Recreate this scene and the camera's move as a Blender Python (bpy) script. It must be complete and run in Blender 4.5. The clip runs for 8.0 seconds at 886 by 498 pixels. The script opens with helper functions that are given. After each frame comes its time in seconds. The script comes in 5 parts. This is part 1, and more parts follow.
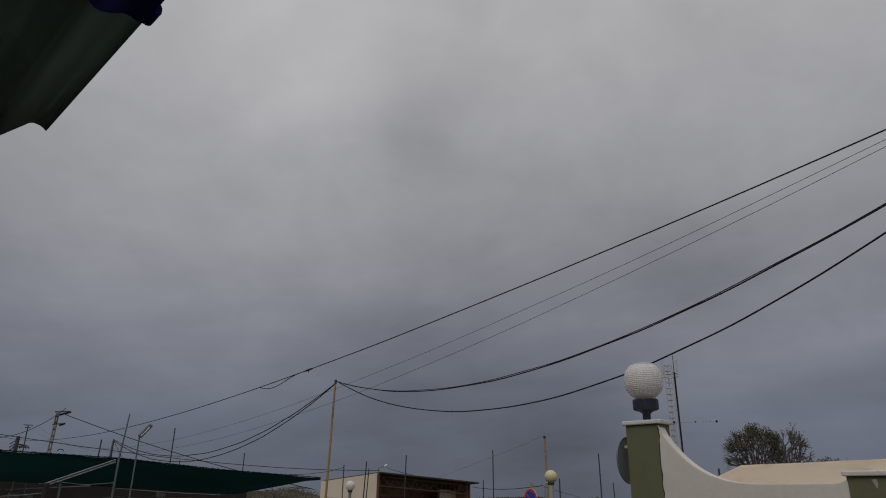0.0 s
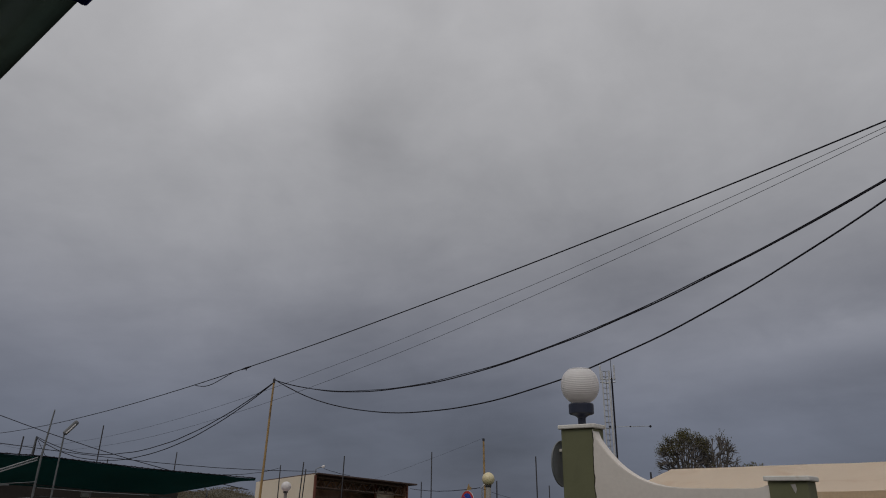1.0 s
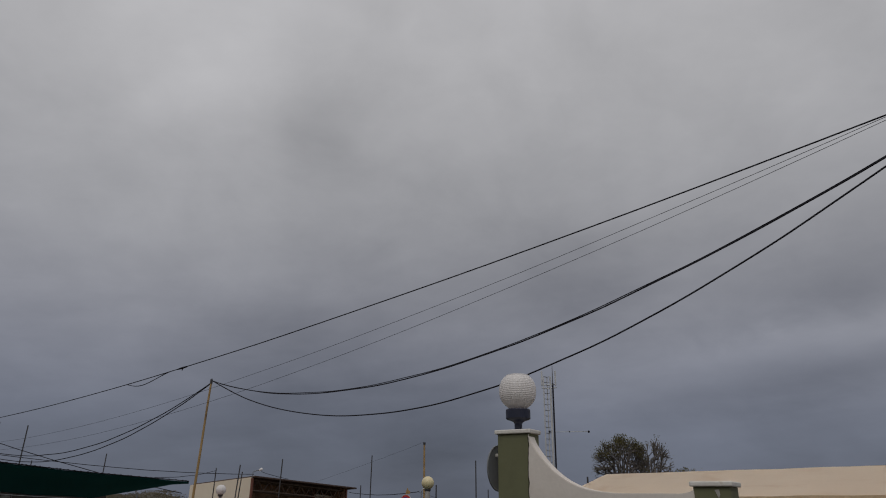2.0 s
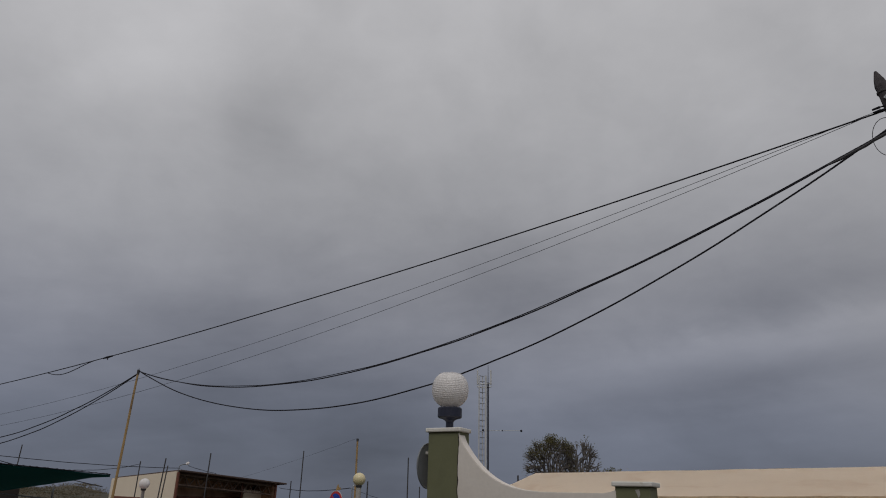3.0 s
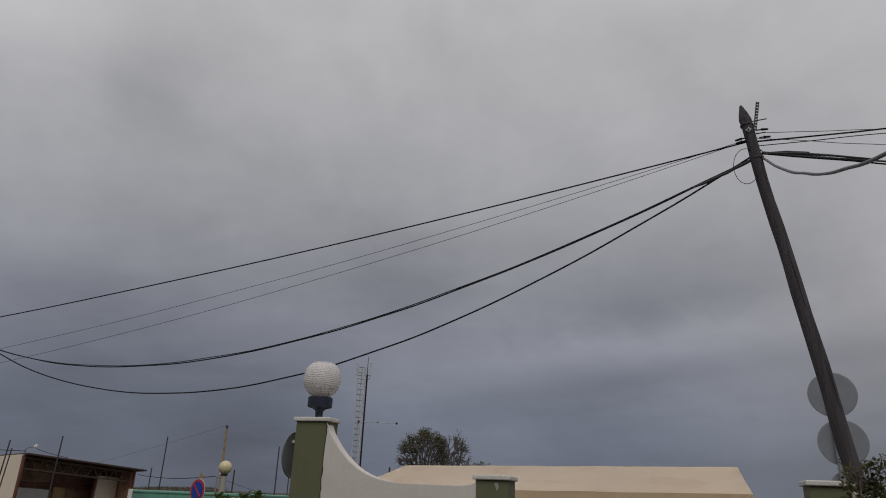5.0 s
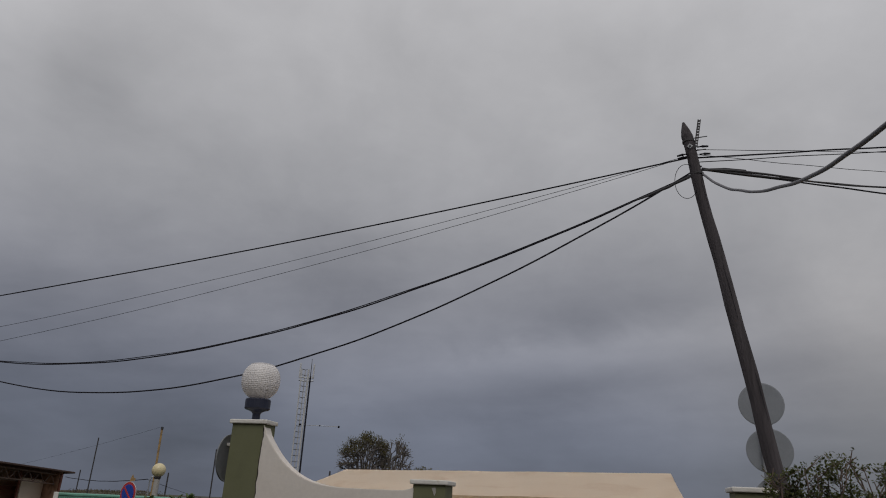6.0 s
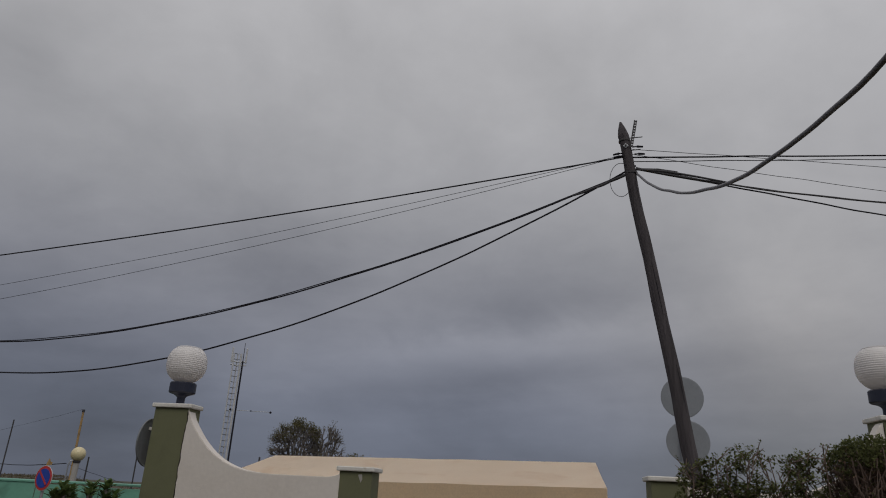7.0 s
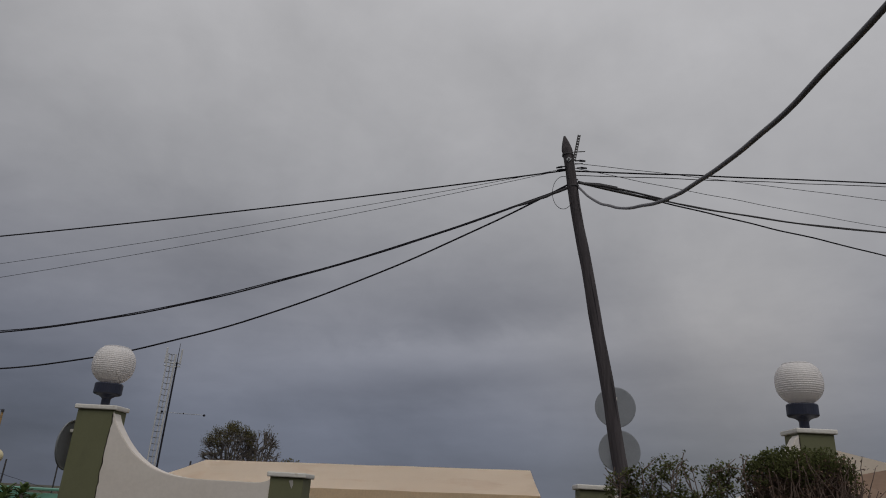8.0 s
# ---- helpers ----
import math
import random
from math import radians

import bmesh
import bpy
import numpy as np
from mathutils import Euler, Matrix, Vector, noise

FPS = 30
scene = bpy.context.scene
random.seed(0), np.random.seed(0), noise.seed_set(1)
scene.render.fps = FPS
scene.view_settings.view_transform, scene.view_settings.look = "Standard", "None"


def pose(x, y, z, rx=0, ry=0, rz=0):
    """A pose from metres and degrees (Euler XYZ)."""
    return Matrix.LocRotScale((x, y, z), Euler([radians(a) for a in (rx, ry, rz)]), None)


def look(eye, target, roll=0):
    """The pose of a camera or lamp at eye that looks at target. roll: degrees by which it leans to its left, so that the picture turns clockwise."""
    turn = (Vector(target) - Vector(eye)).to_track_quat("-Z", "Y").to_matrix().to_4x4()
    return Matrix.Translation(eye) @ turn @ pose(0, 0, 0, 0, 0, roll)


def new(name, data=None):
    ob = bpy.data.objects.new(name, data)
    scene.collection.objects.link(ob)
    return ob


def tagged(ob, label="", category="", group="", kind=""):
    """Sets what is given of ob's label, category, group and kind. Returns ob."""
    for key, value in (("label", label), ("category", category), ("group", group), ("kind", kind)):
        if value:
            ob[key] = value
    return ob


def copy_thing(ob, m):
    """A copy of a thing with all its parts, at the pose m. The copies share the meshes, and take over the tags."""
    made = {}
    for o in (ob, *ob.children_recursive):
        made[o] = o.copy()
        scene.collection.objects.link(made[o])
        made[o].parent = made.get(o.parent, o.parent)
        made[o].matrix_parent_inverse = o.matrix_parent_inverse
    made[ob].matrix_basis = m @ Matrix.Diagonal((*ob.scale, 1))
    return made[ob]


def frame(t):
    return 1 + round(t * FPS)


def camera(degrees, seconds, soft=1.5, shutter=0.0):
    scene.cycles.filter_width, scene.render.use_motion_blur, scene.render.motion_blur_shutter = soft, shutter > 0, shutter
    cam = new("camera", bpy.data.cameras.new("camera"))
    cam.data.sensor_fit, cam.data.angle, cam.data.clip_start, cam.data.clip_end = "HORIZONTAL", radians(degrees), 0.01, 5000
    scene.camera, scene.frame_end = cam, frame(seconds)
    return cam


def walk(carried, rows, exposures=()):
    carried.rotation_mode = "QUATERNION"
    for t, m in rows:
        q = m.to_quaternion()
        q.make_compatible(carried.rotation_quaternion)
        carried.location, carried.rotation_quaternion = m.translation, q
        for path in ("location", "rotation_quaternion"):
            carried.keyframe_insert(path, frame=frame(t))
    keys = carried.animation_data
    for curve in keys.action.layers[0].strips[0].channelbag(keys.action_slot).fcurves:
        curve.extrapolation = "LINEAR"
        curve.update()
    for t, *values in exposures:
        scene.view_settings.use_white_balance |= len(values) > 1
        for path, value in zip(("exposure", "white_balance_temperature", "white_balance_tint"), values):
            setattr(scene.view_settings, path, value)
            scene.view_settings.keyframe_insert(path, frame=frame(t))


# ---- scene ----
# ---- camera and walk ----
cam = camera(66.29, 8.0, soft=1.05)
PATH = [
    (0.0, (-0.000, 0.000, 1.600), (-0.000, 4.699, 3.307), 0.45),
    (0.5, (0.009, 0.011, 1.602), (0.227, 4.702, 3.318), 0.45),
    (1.0, (0.022, 0.015, 1.603), (0.415, 4.693, 3.324), 0.78),
    (1.2, (0.029, 0.013, 1.605), (0.502, 4.679, 3.340), 0.92),
    (2.3, (0.064, -0.003, 1.608), (0.960, 4.596, 3.354), 1.12),
    (2.5, (0.069, -0.007, 1.609), (1.052, 4.575, 3.353), 1.43),
    (3.0, (0.077, -0.015, 1.609), (1.269, 4.518, 3.348), 1.46),
    (3.5, (0.090, -0.033, 1.605), (1.517, 4.434, 3.341), 2.02),
    (4.0, (0.103, -0.038, 1.605), (1.728, 4.362, 3.336), 2.33),
    (4.5, (0.109, -0.043, 1.605), (1.888, 4.294, 3.342), 2.34),
    (4.7, (0.114, -0.045, 1.605), (1.969, 4.266, 3.329), 2.36),
    (5.8, (0.141, -0.055, 1.607), (2.352, 4.076, 3.352), 2.65),
    (6.0, (0.146, -0.057, 1.607), (2.432, 4.028, 3.365), 2.66),
    (6.5, (0.163, -0.070, 1.609), (2.652, 3.909, 3.333), 2.44),
    (7.0, (0.172, -0.082, 1.608), (2.844, 3.788, 3.307), 2.98),
    (7.5, (0.181, -0.096, 1.613), (2.981, 3.654, 3.373), 2.92),
    (8.0, (0.191, -0.106, 1.612), (3.168, 3.505, 3.372), 3.33),
]
EXPOSURES = [(0.0, -0.10), (0.5, -0.04), (1.0, -0.04), (2.5, 0.02), (4.5, 0.08), (6.5, 0.05), (8.0, 0.0)]
walk(cam, [(t, look(eye, target, roll)) for t, eye, target, roll in PATH], EXPOSURES)

EYE = 1.6


def spot(bearing, d, z=0.0):
    """A place by its bearing in degrees (clockwise from +y), its distance over the ground and its height."""
    a = radians(bearing)
    return Vector((d * math.sin(a), d * math.cos(a), z))


def sight(bearing, rise, d):
    """A place by bearing, the angle above eye level and distance over the ground."""
    return spot(bearing, d, EYE + d * math.tan(radians(rise)))


# ---- sky and light ----
SUN_ELEVATION, SUN_BEARING = 52.0, 205.0
world = bpy.data.worlds.new("overcast_sky")
scene.world = world
world.use_nodes = True
wn, wl = world.node_tree.nodes, world.node_tree.links
wn.clear()


def wmath(op, a, b=None, clamp=False):
    n = wn.new("ShaderNodeMath")
    n.operation, n.use_clamp = op, clamp
    for i, v in enumerate((a, b)):
        if v is None:
            continue
        if isinstance(v, (int, float)):
            n.inputs[i].default_value = v
        else:
            wl.new(v, n.inputs[i])
    return n.outputs[0]


w_co = wn.new("ShaderNodeTexCoord").outputs["Generated"]
w_sep = wn.new("ShaderNodeSeparateXYZ")
wl.new(w_co, w_sep.inputs[0])
up = wmath("MAXIMUM", w_sep.outputs["Z"], 0.0)
# the cloud deck as a flat layer overhead, seen in perspective
den = wmath("ADD", up, 0.35)
w_comb = wn.new("ShaderNodeCombineXYZ")
wl.new(wmath("DIVIDE", w_sep.outputs["X"], den), w_comb.inputs[0])
wl.new(wmath("DIVIDE", w_sep.outputs["Y"], den), w_comb.inputs[1])


def wnoise(scale, detail, rough, distortion, shift):
    m = wn.new("ShaderNodeMapping")
    m.inputs["Location"].default_value = shift
    wl.new(w_comb.outputs[0], m.inputs["Vector"])
    n = wn.new("ShaderNodeTexNoise")
    n.inputs["Scale"].default_value, n.inputs["Detail"].default_value = scale, detail
    n.inputs["Roughness"].default_value, n.inputs["Distortion"].default_value = rough, distortion
    wl.new(m.outputs[0], n.inputs["Vector"])
    return n.outputs["Fac"]


ramp = wn.new("ShaderNodeValToRGB")
ramp.color_ramp.interpolation = "B_SPLINE"
stops = [
    (0.00, (0.113, 0.127, 0.166)),
    (0.07, (0.117, 0.131, 0.172)),
    (0.15, (0.152, 0.164, 0.206)),
    (0.26, (0.222, 0.228, 0.262)),
    (0.38, (0.304, 0.307, 0.328)),
    (0.55, (0.406, 0.404, 0.418)),
    (0.80, (0.503, 0.499, 0.514)),
    (1.00, (0.563, 0.559, 0.574)),
]
while len(ramp.color_ramp.elements) < len(stops):
    ramp.color_ramp.elements.new(0.5)
for el, (p, c) in zip(ramp.color_ramp.elements, stops):
    el.position, el.color = p, (*c, 1)


def wlobe(bearing, rise, width, gain):
    """A broad cloud swell: gain at its middle, fading out over width degrees."""
    a, r = radians(bearing), radians(rise)
    n = wn.new("ShaderNodeVectorMath")
    n.operation = "DOT_PRODUCT"
    wl.new(w_co, n.inputs[0])
    n.inputs[1].default_value = (math.sin(a) * math.cos(r), math.cos(a) * math.cos(r), math.sin(r))
    k = 1.0 / (1.0 - math.cos(radians(width)))
    e = wmath("MULTIPLY", wmath("SUBTRACT", n.outputs["Value"], 1.0), k)
    return wmath("MULTIPLY", wmath("EXPONENT", e), gain)


big = wmath("SUBTRACT", wnoise(1.3, 3, 0.5, 0.3, (3.1, 1.7, 0.0)), 0.5)
mid = wmath("SUBTRACT", wnoise(3.6, 5, 0.55, 0.4, (0.4, 5.2, 2.0)), 0.5)
fine = wmath("SUBTRACT", wnoise(11.0, 5, 0.6, 0.2, (7.7, 2.2, 5.0)), 0.5)
gain = wmath("ADD", 1.0, wmath("MULTIPLY", big, 0.34))
gain = wmath("ADD", gain, wmath("MULTIPLY", mid, 0.24))
gain = wmath("ADD", gain, wmath("MULTIPLY", fine, 0.10))
# faint streaks that rise from the horizon
w_str = wn.new("ShaderNodeVectorMath")
w_str.operation = "MULTIPLY"
wl.new(w_co, w_str.inputs[0])
w_str.inputs[1].default_value = (1.0, 1.0, 0.3)
streak_noise = wn.new("ShaderNodeTexNoise")
streak_noise.inputs["Scale"].default_value, streak_noise.inputs["Detail"].default_value = 7.5, 3
streak_noise.inputs["Distortion"].default_value = 0.5
wl.new(w_str.outputs[0], streak_noise.inputs["Vector"])
gain = wmath("ADD", gain, wmath("MULTIPLY", wmath("SUBTRACT", streak_noise.outputs["Fac"], 0.5), 0.09))
# long flat layers low in the deck, tilting up to the east
w_flat = wn.new("ShaderNodeCombineXYZ")
wl.new(w_sep.outputs["X"], w_flat.inputs[0])
wl.new(w_sep.outputs["Y"], w_flat.inputs[1])
wl.new(wmath("SUBTRACT", wmath("MULTIPLY", w_sep.outputs["Z"], 7.0), wmath("MULTIPLY", w_sep.outputs["X"], 0.9)), w_flat.inputs[2])
layer_noise = wn.new("ShaderNodeTexNoise")
layer_noise.inputs["Scale"].default_value, layer_noise.inputs["Detail"].default_value = 2.6, 4
layer_noise.inputs["Distortion"].default_value = 0.35
wl.new(w_flat.outputs[0], layer_noise.inputs["Vector"])
low_sky = wmath("SUBTRACT", 1.0, wmath("DIVIDE", up, 0.42), clamp=True)
gain = wmath("ADD", gain, wmath("MULTIPLY", wmath("MULTIPLY", wmath("SUBTRACT", layer_noise.outputs["Fac"], 0.5), 0.42), low_sky))
SWELLS = [
    (20, 19, 9, -0.10), (12, 12, 7, 0.03), (-12, 36, 8, 0.12), (-3, 30, 4, -0.09), (14, 31, 8, 0.04), (-22, 21, 10, 0.05), (-32, 14, 10, 0.10), (4, 15, 9, -0.05), (20, 19, 8, -0.07), (20, 11, 5, 0.10), (9, 3, 6, -0.22), (20, 7, 5, 0.11), (22, 14, 4, -0.05), (-5, 5, 6, -0.06), (16, 20, 7, 0.03), (10, 12, 6, 0.06), (-6, 8, 8, -0.06), (28, 8, 8, 0.16), (48, 5, 7, 0.12), (-16, 6, 9, 0.10),
    (46, 7, 7, 0.08), (40, 7.5, 3.0, -0.02), (50, 8.5, 4.0, 0.06), (66, 9, 11, 0.34), (68, 25, 12, 0.10), (52, 20, 8, 0.06),
]
for b, r, w, g in SWELLS:
    gain = wmath("ADD", gain, wlobe(b, r, w, g))


def wband(start, end, thick, gain, reach):
    """A long thin layer of cloud through two points of the sky, fading out along it over reach degrees."""
    p, q = sight(*start, 1.0) - Vector((0, 0, EYE)), sight(*end, 1.0) - Vector((0, 0, EYE))
    axis = p.cross(q).normalized()
    n = wn.new("ShaderNodeVectorMath")
    n.operation = "DOT_PRODUCT"
    wl.new(w_co, n.inputs[0])
    n.inputs[1].default_value = axis
    off = wmath("DIVIDE", n.outputs["Value"], math.sin(radians(thick)))
    # its edges waver with the finer cloud
    off = wmath("ADD", off, wmath("MULTIPLY", mid, 2.2))
    across = wmath("EXPONENT", wmath("MULTIPLY", wmath("MULTIPLY", off, off), -1.0))
    along = wlobe((start[0] + end[0]) / 2, (start[1] + end[1]) / 2, reach, gain)
    return wmath("MULTIPLY", across, along)


for band in (((30, 10.4), (50, 12.7), 1.5, 0.22, 13), ((33, 14.1), (49, 16.3), 1.8, -0.06, 12), ((30, 8.0), (46, 9.4), 1.1, -0.06, 10), ((8, 15.5), (26, 17.0), 1.6, -0.05, 9)):
    gain = wmath("ADD", gain, wband(*band))
wl.new(wmath("MULTIPLY", up, wmath("POWER", gain, 0.6)), ramp.inputs[0])
tinted = wn.new("ShaderNodeVectorMath")
tinted.operation = "SCALE"
wl.new(ramp.outputs[0], tinted.inputs[0])
wl.new(gain, tinted.inputs["Scale"])
# a warmer, thinner part of the deck low over the road
warm = wlobe(64, 3, 14, 1.0)
w_tint = wn.new("ShaderNodeCombineXYZ")
for i, k in enumerate((0.075, 0.006, -0.140)):
    wl.new(wmath("ADD", 1.0, wmath("MULTIPLY", warm, k)), w_tint.inputs[i])
warmed = wn.new("ShaderNodeVectorMath")
warmed.operation = "MULTIPLY"
wl.new(tinted.outputs[0], warmed.inputs[0])
wl.new(w_tint.outputs[0], warmed.inputs[1])
cloud_bg = wn.new("ShaderNodeBackground")
wl.new(warmed.outputs[0], cloud_bg.inputs["Color"])
cloud_bg.inputs["Strength"].default_value = 1.0
clear = wn.new("ShaderNodeTexSky")
clear.sky_type, clear.sun_disc = "NISHITA", False
clear.sun_elevation, clear.sun_rotation = radians(SUN_ELEVATION), radians(SUN_BEARING)
clear_bg = wn.new("ShaderNodeBackground")
wl.new(clear.outputs[0], clear_bg.inputs["Color"])
clear_bg.inputs["Strength"].default_value = 0.05
w_mix = wn.new("ShaderNodeMixShader")
w_mix.inputs[0].default_value = 0.97
wl.new(clear_bg.outputs[0], w_mix.inputs[1])
wl.new(cloud_bg.outputs[0], w_mix.inputs[2])
wl.new(w_mix.outputs[0], wn.new("ShaderNodeOutputWorld").inputs["Surface"])

sun = new("sun", bpy.data.lights.new("sun", "SUN"))
sun.data.energy, sun.data.angle, sun.data.color = 0.8, radians(40), (1.0, 0.96, 0.9)
sun.matrix_world = look(spot(SUN_BEARING, 40, 50), (0, 0, 0))


# ---- materials ----
def surface(name, a, b, scale=6.0, rough=0.75, bump=0.15, fine=60.0, metal=0.0, stain=None, stain_scale=1.5, stain_edge=(0.55, 0.75), spread=0.0, stretch=(1, 1, 1), grain=0.06, pits=0.0, thin=0.0):
    """A painted, woven or weathered surface: two tones in broad patches, fine grain, relief, and stains with an edge of their own."""
    m = bpy.data.materials.new(name)
    m.use_nodes = True
    nt, b_ = m.node_tree, m.node_tree.nodes["Principled BSDF"]
    ln = nt.links.new
    co = nt.nodes.new("ShaderNodeTexCoord").outputs["Object"]
    mp = nt.nodes.new("ShaderNodeMapping")
    mp.inputs["Scale"].default_value = stretch
    ln(co, mp.inputs["Vector"])
    co = mp.outputs[0]

    def noise_at(s, detail=4, dist=0.0):
        n = nt.nodes.new("ShaderNodeTexNoise")
        n.inputs["Scale"].default_value, n.inputs["Detail"].default_value, n.inputs["Distortion"].default_value = s, detail, dist
        ln(co, n.inputs["Vector"])
        return n.outputs["Fac"]

    def mixed(fac, x, y):
        n = nt.nodes.new("ShaderNodeMix")
        n.data_type = "RGBA"
        ln(fac, n.inputs["Factor"])
        for s, v in ((n.inputs["A"], x), (n.inputs["B"], y)):
            if isinstance(v, tuple):
                s.default_value = (*v, 1)
            else:
                ln(v, s)
        return n.outputs["Result"]

    def ranged(fac, lo, hi, to0=0.0, to1=1.0):
        n = nt.nodes.new("ShaderNodeMapRange")
        n.inputs["From Min"].default_value, n.inputs["From Max"].default_value = lo, hi
        n.inputs["To Min"].default_value, n.inputs["To Max"].default_value = to0, to1
        ln(fac, n.inputs["Value"])
        return n.outputs["Result"]

    big_n, fine_n = noise_at(scale, 5, 0.4), noise_at(fine, 3)
    col = mixed(ranged(big_n, 0.3, 0.7), a, b)
    if stain:
        col = mixed(ranged(noise_at(stain_scale, 7, 0.8), *stain_edge), col, stain)
    hole = None
    if pits:
        cells = nt.nodes.new("ShaderNodeTexVoronoi")
        cells.inputs["Scale"].default_value = pits
        ln(co, cells.inputs["Vector"])
        spots = ranged(cells.outputs["Distance"], 0.10, 0.22, 1.0, 0.0)
        where = ranged(noise_at(5.0, 2), 0.60, 0.72)
        both = nt.nodes.new("ShaderNodeMath")
        both.operation = "MULTIPLY"
        ln(spots, both.inputs[0])
        ln(where, both.inputs[1])
        hole = both.outputs[0]
        col = mixed(ranged(hole, 0, 1, 0, 0.22), col, tuple(0.45 * v for v in a))
    hsv = nt.nodes.new("ShaderNodeHueSaturation")
    ln(col, hsv.inputs["Color"])
    val = ranged(fine_n, 0.25, 0.75, 1 - grain, 1 + grain)
    if spread:
        oi = nt.nodes.new("ShaderNodeNewGeometry").outputs["Random Per Island"]
        mul = nt.nodes.new("ShaderNodeMath")
        mul.operation = "MULTIPLY"
        ln(val, mul.inputs[0])
        ln(ranged(oi, 0, 1, 1 - spread, 1 + spread), mul.inputs[1])
        val = mul.outputs[0]
    ln(val, hsv.inputs["Value"])
    ln(hsv.outputs[0], b_.inputs["Base Color"])
    ln(ranged(fine_n, 0, 1, max(0.02, rough - 0.1), min(1, rough + 0.1)), b_.inputs["Roughness"])
    b_.inputs["Metallic"].default_value = metal
    if bump:
        bn = nt.nodes.new("ShaderNodeBump")
        bn.inputs["Strength"].default_value, bn.inputs["Distance"].default_value = bump, 0.01
        ln(fine_n, bn.inputs["Height"])
        ln(bn.outputs[0], b_.inputs["Normal"])
        if hole is not None:
            deep = nt.nodes.new("ShaderNodeBump")
            deep.invert = True
            deep.inputs["Strength"].default_value, deep.inputs["Distance"].default_value = 0.6, 0.006
            ln(hole, deep.inputs["Height"])
            ln(bn.outputs[0], deep.inputs["Normal"])
            ln(deep.outputs[0], b_.inputs["Normal"])
    if thin:
        # thin enough for light to come through
        passing = nt.nodes.new("ShaderNodeBsdfTranslucent")
        ln(hsv.outputs[0], passing.inputs["Color"])
        blend = nt.nodes.new("ShaderNodeMixShader")
        blend.inputs[0].default_value = thin
        ln(b_.outputs[0], blend.inputs[1])
        ln(passing.outputs[0], blend.inputs[2])
        ln(blend.outputs[0], nt.nodes["Material Output"].inputs["Surface"])
    return m


GREEN_PAINT = surface("olive_green_paint", (0.146, 0.150, 0.082), (0.165, 0.168, 0.095), 5, 0.7, 0.05, 90, stain=(0.108, 0.112, 0.070), stain_scale=2.2, stain_edge=(0.56, 0.8), grain=0.04)
WHITE_RENDER = surface("white_roughcast", (0.715, 0.655, 0.600), (0.755, 0.705, 0.655), 2.2, 0.85, 0.09, 38, stain=(0.61, 0.545, 0.48), stain_scale=1.3, stain_edge=(0.5, 0.85), grain=0.035, pits=85.0)
WHITE_CAP = surface("white_cap_paint", (0.74, 0.72, 0.68), (0.68, 0.65, 0.60), 6, 0.7, 0.15, 50, stain=(0.50, 0.42, 0.30), stain_scale=7, stain_edge=(0.60, 0.75))
GLOBE = surface("white_opal_globe", (0.93, 0.90, 0.885), (0.90, 0.87, 0.855), 4, 0.4, 0.0, 30, grain=0.02, thin=0.36)
GLOBE_CLEAR = bpy.data.materials.new("clear_globe_crown")
GLOBE_CLEAR.use_nodes = True
gc_nodes, gc_links = GLOBE_CLEAR.node_tree.nodes, GLOBE_CLEAR.node_tree.links
gc_nodes["Principled BSDF"].inputs["Base Color"].default_value = (0.74, 0.72, 0.72, 1)
gc_nodes["Principled BSDF"].inputs["Roughness"].default_value = 0.25
gc_clear, gc_mix = gc_nodes.new("ShaderNodeBsdfTransparent"), gc_nodes.new("ShaderNodeMixShader")
gc_clear.inputs["Color"].default_value = (0.90, 0.89, 0.89, 1)
gc_mix.inputs[0].default_value = 0.45
gc_links.new(gc_nodes["Principled BSDF"].outputs[0], gc_mix.inputs[1])
gc_links.new(gc_clear.outputs[0], gc_mix.inputs[2])
gc_links.new(gc_mix.outputs[0], gc_nodes["Material Output"].inputs["Surface"])
GLOBE_YELLOW = surface("yellowed_opal_globe", (0.72, 0.62, 0.38), (0.66, 0.56, 0.33), 5, 0.3, 0.0, 30)
NAVY = surface("navy_plastic", (0.018, 0.022, 0.045), (0.024, 0.028, 0.052), 12, 0.45, 0.1, 60)
CANVAS = surface("cream_canvas", (0.88, 0.755, 0.615), (0.92, 0.80, 0.66), 0.8, 0.85, 0.05, 30, grain=0.02, stain=(0.80, 0.645, 0.495), stain_scale=1.1, stain_edge=(0.56, 0.8))
CANVAS_LOW = surface("cream_valance_canvas", (0.84, 0.69, 0.49), (0.88, 0.73, 0.53), 1.2, 0.85, 0.1, 30)
POLE_WOOD = surface("weathered_pole_wood", (0.060, 0.053, 0.057), (0.100, 0.088, 0.093), 3, 0.9, 0.8, 30, stain=(0.048, 0.043, 0.045), stain_scale=2, stretch=(6, 6, 0.35))
CABLE = surface("black_cable_sheath", (0.018, 0.017, 0.023), (0.026, 0.025, 0.031), 3, 0.85, 0.0, 50)
CABLE.node_tree.nodes["Principled BSDF"].inputs["Specular IOR Level"].default_value = 0.15
CABLE_GREY = surface("grey_cable_sheath", (0.135, 0.131, 0.143), (0.168, 0.163, 0.176), 3, 0.6, 0.1, 80)
CABLE_WORN = surface("weathered_black_sheath", (0.045, 0.043, 0.047), (0.070, 0.067, 0.072), 5, 0.75, 0.1, 60)
PLATE_GREY = surface("dull_grey_plate", (0.190, 0.200, 0.208), (0.220, 0.230, 0.240), 4, 0.6, 0.05, 40, metal=0.2)
STEEL = surface("galvanised_steel", (0.30, 0.31, 0.32), (0.38, 0.39, 0.40), 8, 0.5, 0.1, 60, metal=0.6)
